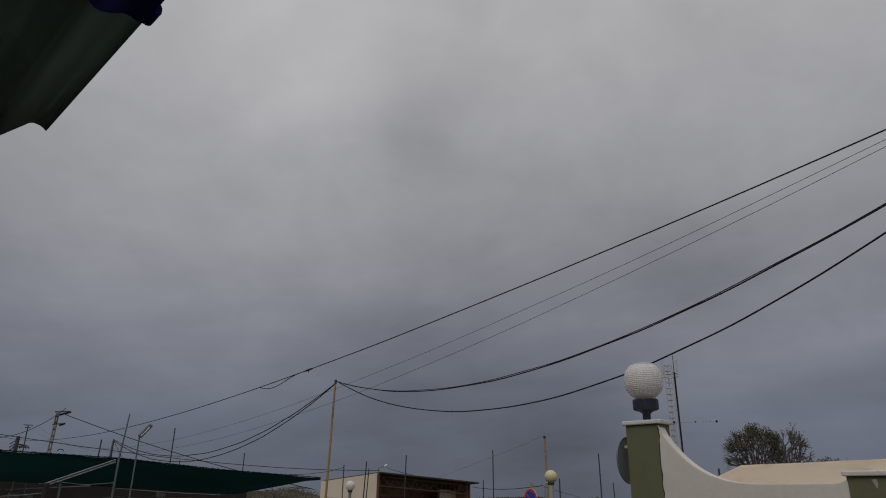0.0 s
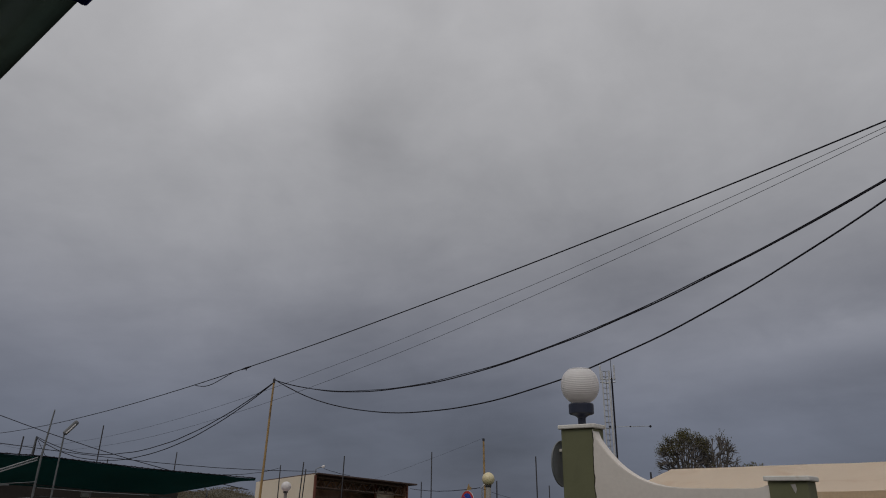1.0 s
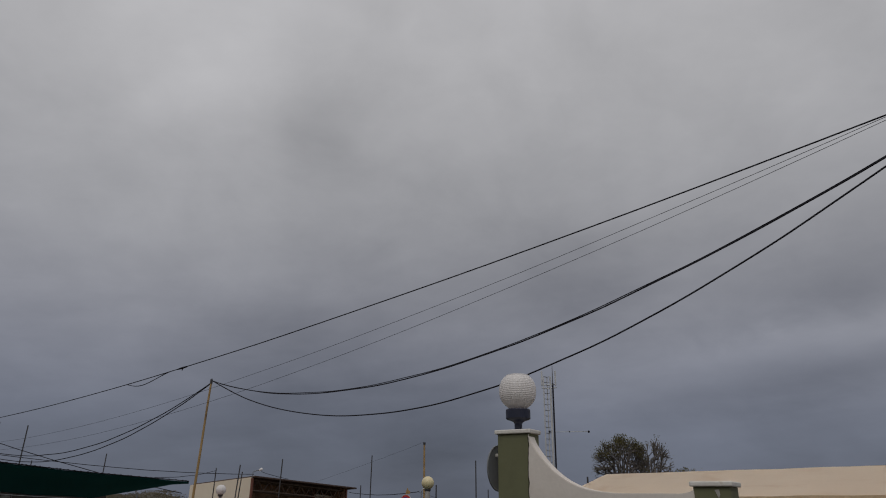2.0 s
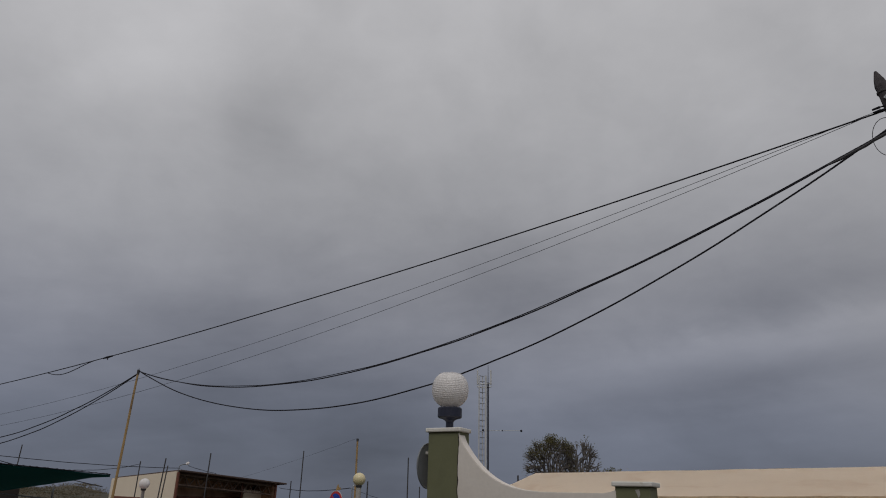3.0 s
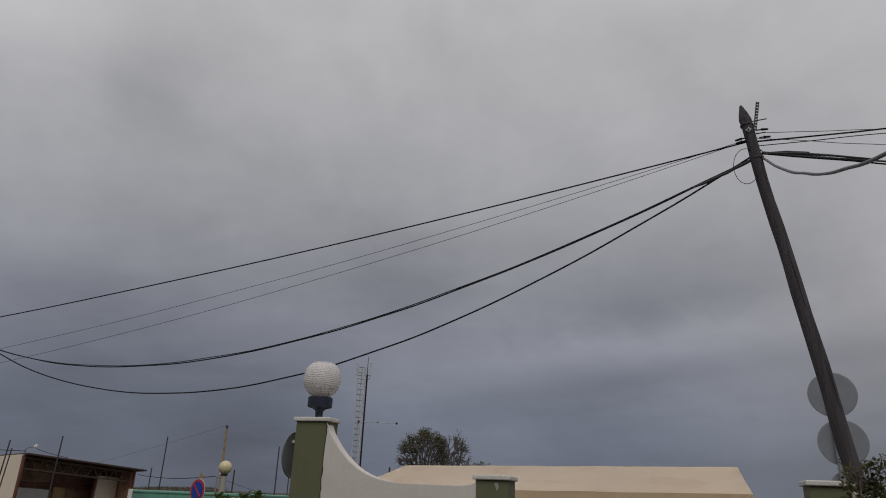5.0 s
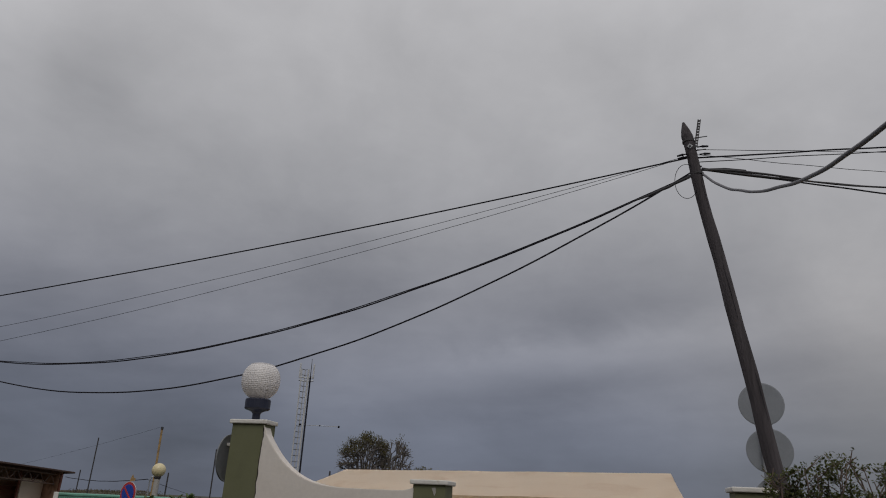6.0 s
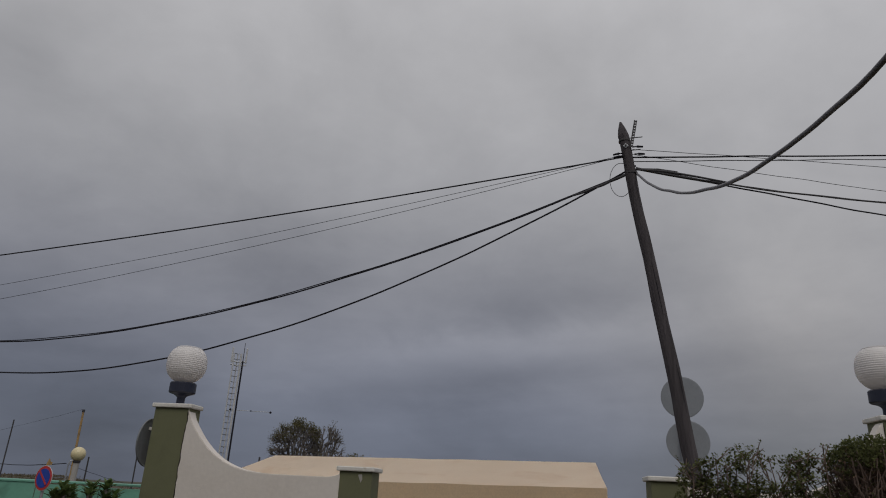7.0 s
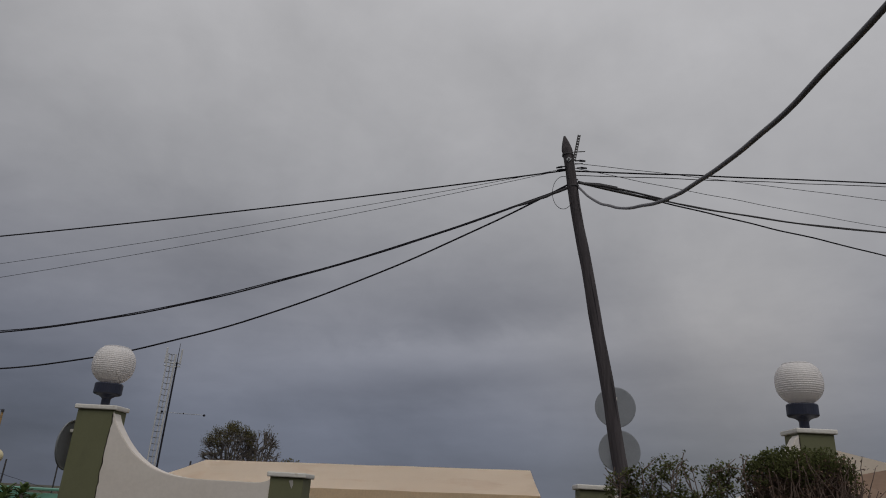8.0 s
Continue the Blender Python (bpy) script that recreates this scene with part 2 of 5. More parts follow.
SIGN_BACK = surface("grey_sign_back", (0.25, 0.265, 0.285), (0.285, 0.30, 0.325), 4, 0.55, 0.05, 40, metal=0.2)
DARK_STEEL = surface("dark_rusty_steel", (0.045, 0.045, 0.052), (0.07, 0.062, 0.06), 6, 0.7, 0.2, 50, metal=0.2)
YELLOW_PAINT = surface("worn_yellow_paint", (0.34, 0.215, 0.085), (0.40, 0.26, 0.11), 3, 0.7, 0.2, 30, stain=(0.17, 0.105, 0.055), stain_scale=2.5, stain_edge=(0.52, 0.7))
NET = surface("dark_green_shade_net", (0.009, 0.097, 0.094), (0.013, 0.116, 0.112), 0.7, 0.9, 0.2, 60)
CREAM_WALL = surface("cream_shed_wall", (0.78, 0.665, 0.52), (0.82, 0.71, 0.565), 0.6, 0.85, 0.05, 12, grain=0.02)
RUST_RED = surface("red_brown_painted_steel", (0.135, 0.046, 0.028), (0.19, 0.068, 0.042), 2, 0.7, 0.2, 20)
SHED_DARK = surface("brown_shed_boards", (0.50, 0.30, 0.195), (0.62, 0.41, 0.29), 0.9, 0.9, 0.2, 12, stain=(0.30, 0.165, 0.105), stain_scale=0.7, stain_edge=(0.5, 0.62))
TURQUOISE = surface("turquoise_painted_sheet", (0.13, 0.34, 0.25), (0.17, 0.40, 0.30), 0.9, 0.55, 0.1, 20, stain=(0.11, 0.27, 0.20), stain_scale=0.5, stain_edge=(0.5, 0.55))
MAST_WHITE = surface("pale_galvanised_lattice", (0.50, 0.50, 0.50), (0.60, 0.60, 0.60), 2, 0.5, 0.0, 20, metal=0.1)
BARK = surface("grey_brown_bark", (0.125, 0.110, 0.102), (0.175, 0.155, 0.144), 3, 0.95, 0.3, 25)
LEAF = surface("dull_green_leaf", (0.118, 0.108, 0.040), (0.158, 0.142, 0.060), 1.5, 0.7, 0.0, 20, spread=0.35, thin=0.3)
LEAF_HEDGE = surface("hedge_leaf", (0.085, 0.096, 0.036), (0.125, 0.134, 0.052), 4, 0.8, 0.0, 20, spread=0.4, thin=0.42)
LEAF_DRY = surface("dry_brown_leaf", (0.175, 0.112, 0.080), (0.23, 0.155, 0.112), 4, 0.8, 0.0, 20, spread=0.4, thin=0.4)
SCRUB = surface("dusty_scrub", (0.120, 0.104, 0.066), (0.155, 0.128, 0.085), 0.15, 0.9, 0.0, 3, spread=0.15, thin=0.45)
LEAF_BROAD = surface("glossy_broad_leaf", (0.085, 0.130, 0.040), (0.125, 0.175, 0.060), 3, 0.5, 0.0, 20, spread=0.3, thin=0.25)
TWIG = surface("reddish_hedge_twig", (0.125, 0.090, 0.074), (0.19, 0.142, 0.118), 6, 0.9, 0.2, 40)
GROUND = surface("dry_sandy_scrub", (0.080, 0.063, 0.041), (0.048, 0.044, 0.026), 0.08, 0.95, 0.5, 1.5, stain=(0.038, 0.041, 0.021), stain_scale=0.12, stain_edge=(0.46, 0.62))
EAVE_SHEET = surface("dark_green_roof_sheet", (0.118, 0.158, 0.146), (0.150, 0.186, 0.166), 1.5, 0.7, 0.05, 40)
EAVE_BLUE = surface("dark_blue_painted_beam", (0.007, 0.011, 0.120), (0.010, 0.015, 0.140), 5, 0.85, 0.1, 50)
HOUSE_WALL = surface("white_house_render", (0.66, 0.64, 0.60), (0.72, 0.70, 0.66), 1, 0.9, 0.4, 40)
SIGN_BLUE = surface("sign_blue", (0.02, 0.06, 0.36), (0.025, 0.07, 0.40), 8, 0.4, 0.0, 40)
SIGN_RED = surface("sign_red", (0.50, 0.045, 0.04), (0.55, 0.055, 0.05), 8, 0.4, 0.0, 40)
TERRACOTTA = surface("brown_roof_cover", (0.36, 0.25, 0.18), (0.44, 0.31, 0.23), 1.5, 0.9, 0.3, 15)
DULL_STEEL = surface("dull_grey_pipe", (0.13, 0.135, 0.14), (0.18, 0.185, 0.19), 8, 0.6, 0.1, 60, metal=0.3)
# near-black brown with the net's shade put in; also colours the wall joints
SHADE_BOARD = surface("dark_shade_brown", (0.016, 0.012, 0.010), (0.030, 0.022, 0.017), 1.2, 0.9, 0.2, 12)
TRUSS = surface("brown_grey_truss_steel", (0.150, 0.102, 0.078), (0.205, 0.145, 0.112), 3, 0.8, 0.1, 20)
POST_GREY = surface("weathered_grey_concrete", (0.20, 0.188, 0.176), (0.27, 0.252, 0.238), 1.5, 0.9, 0.3, 20, stain=(0.13, 0.12, 0.11), stain_scale=1.2, stain_edge=(0.5, 0.65))
BROWN_EDGE = surface("dark_brown_roof_edge", (0.070, 0.042, 0.033), (0.095, 0.058, 0.045), 2, 0.8, 0.2, 20)
CONCRETE = surface("pale_concrete", (0.36, 0.34, 0.32), (0.43, 0.41, 0.38), 2, 0.9, 0.3, 30)

for dull, level in ((LEAF_HEDGE, 0.2), (LEAF, 0.2), (LEAF_DRY, 0.15), (TWIG, 0.2), (POLE_WOOD, 0.2), (BARK, 0.2), (LEAF_BROAD, 0.35), (WHITE_RENDER, 0.25), (GREEN_PAINT, 0.35), (EAVE_BLUE, 0.1), (EAVE_SHEET, 0.3)):
    dull.node_tree.nodes["Principled BSDF"].inputs["Specular IOR Level"].default_value = level


# ---- mesh helpers ----
def part(name, bm, material, parent=None, label="", smooth=False):
    """Links a bmesh, built in world places, as one mesh object under a thing or under a part."""
    root = parent
    while root is not None and root.parent is not None:
        root = root.parent
    if root is not None:
        bm.transform(root.matrix_basis.inverted())
    me = bpy.data.meshes.new(name)
    bm.normal_update()
    bm.to_mesh(me)
    bm.free()
    me.materials.append(material)
    if smooth:
        me.polygons.foreach_set("use_smooth", [True] * len(me.polygons))
    ob = new(name, me)
    if parent is not None:
        ob.parent = parent
    if label:
        tagged(ob, label)
    return ob


def thing(name, m, label, category, group="", kind=""):
    ob = new(name)
    ob.empty_display_size = 0.1
    ob.matrix_basis = m if isinstance(m, Matrix) else Matrix.Translation(m)
    return tagged(ob, label, category, group, kind)


def box(bm, size, m, bevel=0.0):
    """A box of that size about the pose m."""
    r = bmesh.ops.create_cube(bm, size=1.0, matrix=m @ Matrix.Diagonal((*size, 1)))
    if bevel:
        edges = list({e for v in r["verts"] for e in v.link_edges})
        bmesh.ops.bevel(bm, geom=edges, offset=bevel, segments=2, affect="EDGES", profile=0.5)
    return bm


def rod(bm, p, q, r0, r1=None, seg=8):
    """A round bar from p to q."""
    p, q = Vector(p), Vector(q)
    r1 = r0 if r1 is None else r1
    turn = (q - p).to_track_quat("Z", "Y").to_matrix().to_4x4()
    bmesh.ops.create_cone(bm, cap_ends=True, segments=seg, radius1=r0, radius2=r1, depth=(q - p).length, matrix=Matrix.Translation((p + q) / 2) @ turn)
    return bm


def tube(bm, pts, radii, seg=6):
    """A bent round tube through pts."""
    pts = [Vector(p) for p in pts]
    if isinstance(radii, (int, float)):
        radii = [radii] * len(pts)
    rings = []
    side = None
    for i, p in enumerate(pts):
        d = (pts[min(i + 1, len(pts) - 1)] - pts[max(i - 1, 0)]).normalized()
        if side is None:
            side = d.cross(Vector((0, 0, 1)))
            if side.length < 1e-3:
                side = d.cross(Vector((1, 0, 0)))
        side = (side - d * side.dot(d)).normalized()
        other = d.cross(side)
        rings.append([bm.verts.new(p + radii[i] * (math.cos(a) * side + math.sin(a) * other)) for a in (2 * math.pi * k / seg for k in range(seg))])
    for a, b in zip(rings, rings[1:]):
        for k in range(seg):
            bm.faces.new((a[k], a[(k + 1) % seg], b[(k + 1) % seg], b[k]))
    bm.faces.new(rings[0][::-1])
    bm.faces.new(rings[-1])
    return bm


def lathe(bm, profile, m, seg=32):
    """A turned body from (radius, height) pairs about the z axis of m."""
    rings = []
    for r, z in profile:
        rings.append([bm.verts.new(m @ Vector((r * math.cos(2 * math.pi * k / seg), r * math.sin(2 * math.pi * k / seg), z))) for k in range(seg)])
    for a, b in zip(rings, rings[1:]):
        for k in range(seg):
            bm.faces.new((a[k], a[(k + 1) % seg], b[(k + 1) % seg], b[k]))
    bm.faces.new(rings[0][::-1])
    bm.faces.new(rings[-1])
    return bm


def prism(bm, outline, depth, m):
    """An outline in the x, z plane of m, drawn out along its y by depth."""
    a = [bm.verts.new(m @ Vector((x, 0, z))) for x, z in outline]
    b = [bm.verts.new(m @ Vector((x, depth, z))) for x, z in outline]
    n = len(outline)
    bm.faces.new(a)
    bm.faces.new(b[::-1])
    for k in range(n):
        bm.faces.new((a[k], b[k], b[(k + 1) % n], a[(k + 1) % n]))
    bmesh.ops.recalc_face_normals(bm, faces=bm.faces[:])
    return bm


def leaf(bm, p, d, up_, length, width):
    """A pointed leaf with a folded midrib."""
    d = d.normalized()
    s = d.cross(up_)
    s = s.normalized() if s.length > 1e-4 else Vector((1, 0, 0))
    n = s.cross(d)
    v = [bm.verts.new(q) for q in (p, p + d * length * 0.45 + s * width / 2 + n * width * 0.15, p + d * length, p + d * length * 0.45 - s * width / 2 + n * width * 0.15)]
    bm.faces.new((v[0], v[1], v[2]))
    bm.faces.new((v[0], v[2], v[3]))


def jitter(r):
    return Vector((random.uniform(-r, r), random.uniform(-r, r), random.uniform(-r, r)))


def broad_leaf(bm, p, d, up_, length, width):
    """A rounded leaf with a folded midrib."""
    d = d.normalized()
    s = d.cross(up_)
    s = s.normalized() if s.length > 1e-4 else Vector((1, 0, 0))
    n = s.cross(d)
    mid = [bm.verts.new(p + d * length * f - n * length * 0.25 * f * f) for f in (0, 0.35, 0.7, 1.0)]
    for k in (-1, 1):
        rim = [bm.verts.new(p + d * length * f + s * k * width * w + n * (width * 0.12 - length * 0.25 * f * f)) for f, w in ((0.25, 0.30), (0.62, 0.5), (0.9, 0.30))]
        bm.faces.new((mid[0], mid[1], rim[0]))
        bm.faces.new((mid[1], mid[2], rim[1], rim[0]))
        bm.faces.new((mid[2], mid[3], rim[2], rim[1]))



# ---- ground ----
def ground_height(x, y):
    r = math.hypot(x, y)
    t = min(1.0, max(0.0, (r - 11.0) / 14.0))
    z = -2.2 * t * t * (3 - 2 * t)
    far = min(1.0, max(0.0, (r - 60.0) / 60.0))
    swell = noise.noise(Vector((x * 0.016 + 3.0, y * 0.016, 0.3))) + 0.4 * noise.noise(Vector((x * 0.06, y * 0.06, 2.0)))
    z += far * (2.3 + 0.5 * swell)
    bearing = math.degrees(math.atan2(x, y))
    for b, width, rise_ in ((-11.6, 2.3, 3.0), (-15.5, 2.2, 2.2), (4.3, 2.6, 1.2), (7.5, 1.5, 1.0), (-33, 6, 2.0)):
        z += far * rise_ * math.exp(-((bearing - b) / width) ** 2) * (1 + 0.35 * swell) * math.exp(-((r - 130) / 45) ** 2)
    if r > 200:
        z -= (r - 200) * 0.004
    return z


def build_ground():
    verts, faces = [(0.0, 0.0, 0.0)], []
    radii = [2, 4, 6, 8, 10, 12, 14, 16, 19, 22, 26, 32, 40, 50, 60, 70, 80, 90, 100, 110, 120, 135, 150, 170, 200, 240, 300, 400, 600, 1000, 1800, 3000]
    seg = 180
    for r in radii:
        for k in range(seg):
            a = 2 * math.pi * k / seg
            x, y = r * math.sin(a), r * math.cos(a)
            verts.append((x, y, ground_height(x, y)))
    for k in range(seg):
        faces.append((0, 1 + (k + 1) % seg, 1 + k))
    for i in range(len(radii) - 1):
        for k in range(seg):
            a, b = 1 + i * seg + k, 1 + i * seg + (k + 1) % seg
            faces.append((a, b, b + seg, a + seg))
    me = bpy.data.meshes.new("ground")
    me.from_pydata(verts, [], faces)
    me.materials.append(GROUND)
    me.polygons.foreach_set("use_smooth", [True] * len(me.polygons))
    tagged(new("ground", me), "dry sandy ground with scrub rising to low hills", "ground", kind="structure")


build_ground()

# ---- the gateway: lamp pillars, wing walls, end posts ----
GATE_TURN = -43.34
GATE = Vector((1.559, 5.277, 0))
S_LOW, S_LOW2, S_TALL2 = 1.423, 3.482, 4.925


def gate(s, out=0.0, z=0.0):
    """A pose on the wall's line: s metres along it from the first lamp pillar, out metres to the road side."""
    return Matrix.Translation(GATE) @ pose(0, 0, 0, 0, 0, GATE_TURN) @ Matrix.Translation((s, out, z))


def gate_pillar(s, top, label, wide=0.0):
    t = thing("gate_pillar", gate(s), label, "pillar", "pillars of the gateway")
    w = 0.228
    bm = bmesh.new()
    box(bm, (w + wide, w - wide * 1.38, top - 0.03), gate(s + wide * 0.26, -wide * 0.69, (top - 0.03) / 2), 0.006)
    part("shaft", bm, GREEN_PAINT, t)
    bm = bmesh.new()
    box(bm, (0.266 + wide, 0.266 - wide * 1.8, 0.031), gate(s + wide * 0.26, -wide * 0.90, top - 0.0155), 0.007)
    part("cap", bm, WHITE_CAP, t, "white painted overhanging cap")
    return t


gate_pillar(0, 2.137, "tall olive green pillar with white cap carrying a lamp", 0.042)
gate_pillar(S_LOW, 1.757, "low olive green gate post with white cap")
gate_pillar(S_LOW2, 1.785, "low olive green gate post beside the shrubs")
gate_pillar(S_TALL2, 2.215, "tall olive green pillar behind the hedge carrying a lamp")


def wing_wall(name, s_tall, s_low, z_tall, z_low):
    """A wall whose top sweeps down in a hollow curve from the tall pillar to the low post."""
    sign = 1 if s_low > s_tall else -1
    a, b = s_tall + sign * (0.134 if sign > 0 else 0.108), s_low - sign * 0.109
    n = 36
    top = []
    for k in range(n + 1):
        v = k / n
        x = a + (b - a) * v
        run = abs(x - s_tall) - 0.105
        z = min(z_tall - 0.012, z_low + 1.12 * (z_tall - 0.022 - z_low) * max(0.0, 1 - run / 0.88) ** 3.6)
        end = abs(b - x)
        z += 0.022 * max(0.0, 1 - end / 0.10) ** 2
        top.append((x, z))
    # the roughcast runs a little over the pillar with a ragged edge
    ragged = [(a - sign * (-0.004 + 0.011 * noise.noise(Vector((z * 9, s_tall, 0.7))) + 0.005 * noise.noise(Vector((z * 31, s_tall, 2.7)))), z) for z in (z_tall * k / 130 for k in range(130))]
    outline = ragged + [(ragged[-1][0], z_tall - 0.012)] + top[1:] + [(b, 0.0)]
    bm = bmesh.new()
    prism(bm, outline, 0.102, gate(0, -0.1205))
    edges = [e for e in bm.edges if abs(e.calc_face_angle(0)) > 1.2]
    bmesh.ops.bevel(bm, geom=edges, offset=0.005, segments=2, affect="EDGES")
    w = part(name, bm, WHITE_RENDER)
    tagged(w, "white roughcast garden wall with hollow curved top", "wall", kind="structure")
    # a dark open joint runs along the ragged edge
    bm = bmesh.new()
    joint = [gate(x - sign * 0.002, -0.1180, z).translation for x, z in ragged[::2]]
    tube(bm, joint, [0.0026 + 0.0022 * noise.noise(Vector((k * 0.4, s_tall, 4.0))) for k in range(len(joint))], 5)
    part("open_joint", bm, SHADE_BOARD, w, "dark open joint beside the pillar")


wing_wall("wall_wing", 0, S_LOW, 2.112, 1.683)
wing_wall("wall_wing_far", S_TALL2, S_LOW2, 2.185, 1.71)


def globe_lamp(m, label):
    t = thing("globe_lamp", m, label, "lamp", "globe lamps on the gate pillars")
    lift = lambda z: m @ Matrix.Translation((0, 0, z))
    bm = bmesh.new()
    lathe(bm, [(0.046, 0), (0.046, 0.008), (0.030, 0.012), (0.030, 0.055), (0.038, 0.066), (0.058, 0.078), (0.058, 0.09)], m, 24)
    part("stem", bm, NAVY, t, smooth=False)
    bm = bmesh.new()
    lathe(bm, [(0.060, 0.078), (0.088, 0.086), (0.096, 0.094), (0.096, 0.158), (0.091, 0.166), (0.078, 0.168)], m, 36)
    part("collar", bm, NAVY, t)
    prof = []
    n = 150
    for k in range(n + 1):
        z = 0.160 + 0.266 * k / n
        c = (z - 0.308) / 0.1495
        r = 0.148 * math.sqrt(max(0.0, 1 - abs(c) ** 2.25))
        rib = 0.0016 * (0.5 + 0.5 * math.cos(2 * math.pi * (z - 0.225) / 0.0140)) if 0.225 < z < 0.420 else 0.0
        prof.append((max(0.004, r + rib - 0.002), z))
    bm = bmesh.new()
    lathe(bm, prof, m, 56)
    globe = part("globe", bm, GLOBE, t, "ribbed white opal globe", smooth=True)
    # a smooth, clearer crown closes the globe
    r0 = prof[-1][0] + 0.001
    bm = bmesh.new()
    lathe(bm, [(r0, 0.422), (r0, 0.428)] + [(max(0.003, r0 * math.cos(a)), 0.428 + 0.016 * math.sin(a)) for a in (radians(10 * k) for k in range(1, 10))], m, 48)
    part("crown", bm, GLOBE_CLEAR, globe, "smooth clear crown", smooth=True)
    return t


lamp = globe_lamp(gate(0, 0, 2.137), "ribbed white globe lamp on a navy holder on pillar cap")
copy_thing(lamp, gate(S_TALL2 - 0.019, 0, 2.215) @ Matrix.Scale(1.05, 4))

# ---- leaning wooden utility pole ----
POLE_FOOT, POLE_TOP = Vector((6.328, 3.879, 0)), Vector((5.834, 4.553, 5.86))


def pole_at(z):
    return POLE_FOOT.lerp(POLE_TOP, z / 5.82)


POLE_SIDE = Vector((0.61, -0.79, 0))
POLE_BACK = Vector((0.79, 0.61, 0))


def utility_pole():
    t = thing("utility_pole", POLE_FOOT, "leaning weathered wooden utility pole with chamfered top", "pole")
    bm = bmesh.new()
    pts, radii = [], []
    for k in range(25):
        z = -0.3 + (5.60 + 0.3) * k / 24
        wob = 0.006 * math.sin(z * 2.3) + 0.005 * math.sin(z * 4.7 + 1) - 0.018 * math.sin(math.pi * max(0, z) / 5.82)
        pts.append(pole_at(z) + POLE_SIDE * wob)
        radii.append(max(0.061, 0.061 + (5.0 - z) * 0.0046) + 0.002 * math.sin(z * 9))
    tube(bm, pts, radii, 14)
    a = pts[-1]
    tube(bm, [a, pole_at(5.64), pole_at(5.72), pole_at(5.82)], [0.062, 0.063, 0.046, 0.013], 8)
    part("shaft", bm, POLE_WOOD, t)
    # perforated steel strip and its pins
    bm = bmesh.new()
    p, q = pole_at(5.45) + POLE_SIDE * 0.058 - POLE_BACK * 0.05, pole_at(5.80) + POLE_SIDE * 0.175 - POLE_BACK * 0.05
    d = (q - p).normalized()
    across = (POLE_SIDE - d * POLE_SIDE.dot(d)).normalized()
    turn = Matrix((across, d.cross(across), d)).transposed().to_4x4()
    for off in (-0.014, 0.013):
        box(bm, (0.012 if off < 0 else 0.007, 0.006, (q - p).length), Matrix.Translation((p + q) / 2 + across * off) @ turn)
    for k in range(10):
        box(bm, (0.018, 0.006, 0.024), Matrix.Translation(p.lerp(q, (k + 0.5) / 10)) @ turn)
    part("bracket", bm, DARK_STEEL, t, "perforated steel strip")
    for z, l in ((5.60, 0.16), (5.44, 0.11)):
        bm = bmesh.new()
        rod(bm, pole_at(z) + POLE_SIDE * 0.05, pole_at(z) + POLE_SIDE * (0.05 + l), 0.006)
        part("pin", bm, DARK_STEEL, t)
    bm = bmesh.new()
    plate = Matrix.Translation(pole_at(5.47) - POLE_BACK * 0.068) @ pose(0, 0, 0, 0, 0, -52) @ pose(0, 0, 0, 0, 45, 0)
    box(bm, (0.046, 0.008, 0.046), plate, 0.002)
    washer = part("washer_plate", bm, STEEL, t, "diamond steel washer plate")
    bm = bmesh.new()
    rod(bm, pole_at(5.47) - POLE_BACK * 0.070, pole_at(5.47) - POLE_BACK * 0.084, 0.012, seg=6)
    part("bolt", bm, DARK_STEEL, washer)
    # knots, nail heads and long drying cracks
    for z, side_, w, h in ((4.86, 0.30, 0.006, 0.34), (4.30, -0.45, 0.005, 0.52), (3.75, 0.10, 0.006, 0.60), (3.05, -0.25, 0.005, 0.44), (2.70, 0.40, 0.006, 0.50)):
        bm = bmesh.new()
        r_ = 0.061 + (5.0 - z) * 0.0046
        c_ = pole_at(z) + POLE_SIDE * (r_ * side_) - POLE_BACK * r_ * math.sqrt(1 - side_ * side_)
        lean_ = (POLE_TOP - POLE_FOOT).normalized()
        tube(bm, [c_ - lean_ * h / 2, c_ + POLE_SIDE * 0.003, c_ + lean_ * h / 2], [0.001, w / 2, 0.001], 5)
        part("crack", bm, CABLE, t)
    for z, s in ((5.455, 1), (5.36, 1), (5.385, -1), (5.35, -1)):
        bm = bmesh.new()
        p = pole_at(z) + POLE_SIDE * s * (0.075 if s > 0 else 0.045) - POLE_BACK * 0.05
        rod(bm, p, p + POLE_SIDE * s * 0.05, 0.008)
        rod(bm, p + POLE_SIDE * s * 0.045, p + POLE_SIDE * s * 0.115 + Vector((0, 0, -0.01)), 0.014, 0.010, 10)
        part("insulator", bm, CABLE, t, "black anchor insulator")
    for z in (5.56, 5.14):
        bm = bmesh.new()
        lathe(bm, [(0.064, -0.009), (0.069, -0.009), (0.069, 0.009), (0.064, 0.009)], Matrix.Translation(pole_at(z)), 18)
        part("strap", bm, DARK_STEEL, t)
    bm = bmesh.new()
    c = pole_at(5.05) - POLE_SIDE * 0.13 - POLE_BACK * 0.05
    loop = [c + POLE_SIDE * 0.125 * math.cos(a) + Vector((0, 0, 0.21 * math.sin(a))) for a in (radians(40 + 12 * k) for k in range(25))]
    tube(bm, loop, 0.0034, 6)
    part("wire_loop", bm, CABLE, t)


utility_pole()

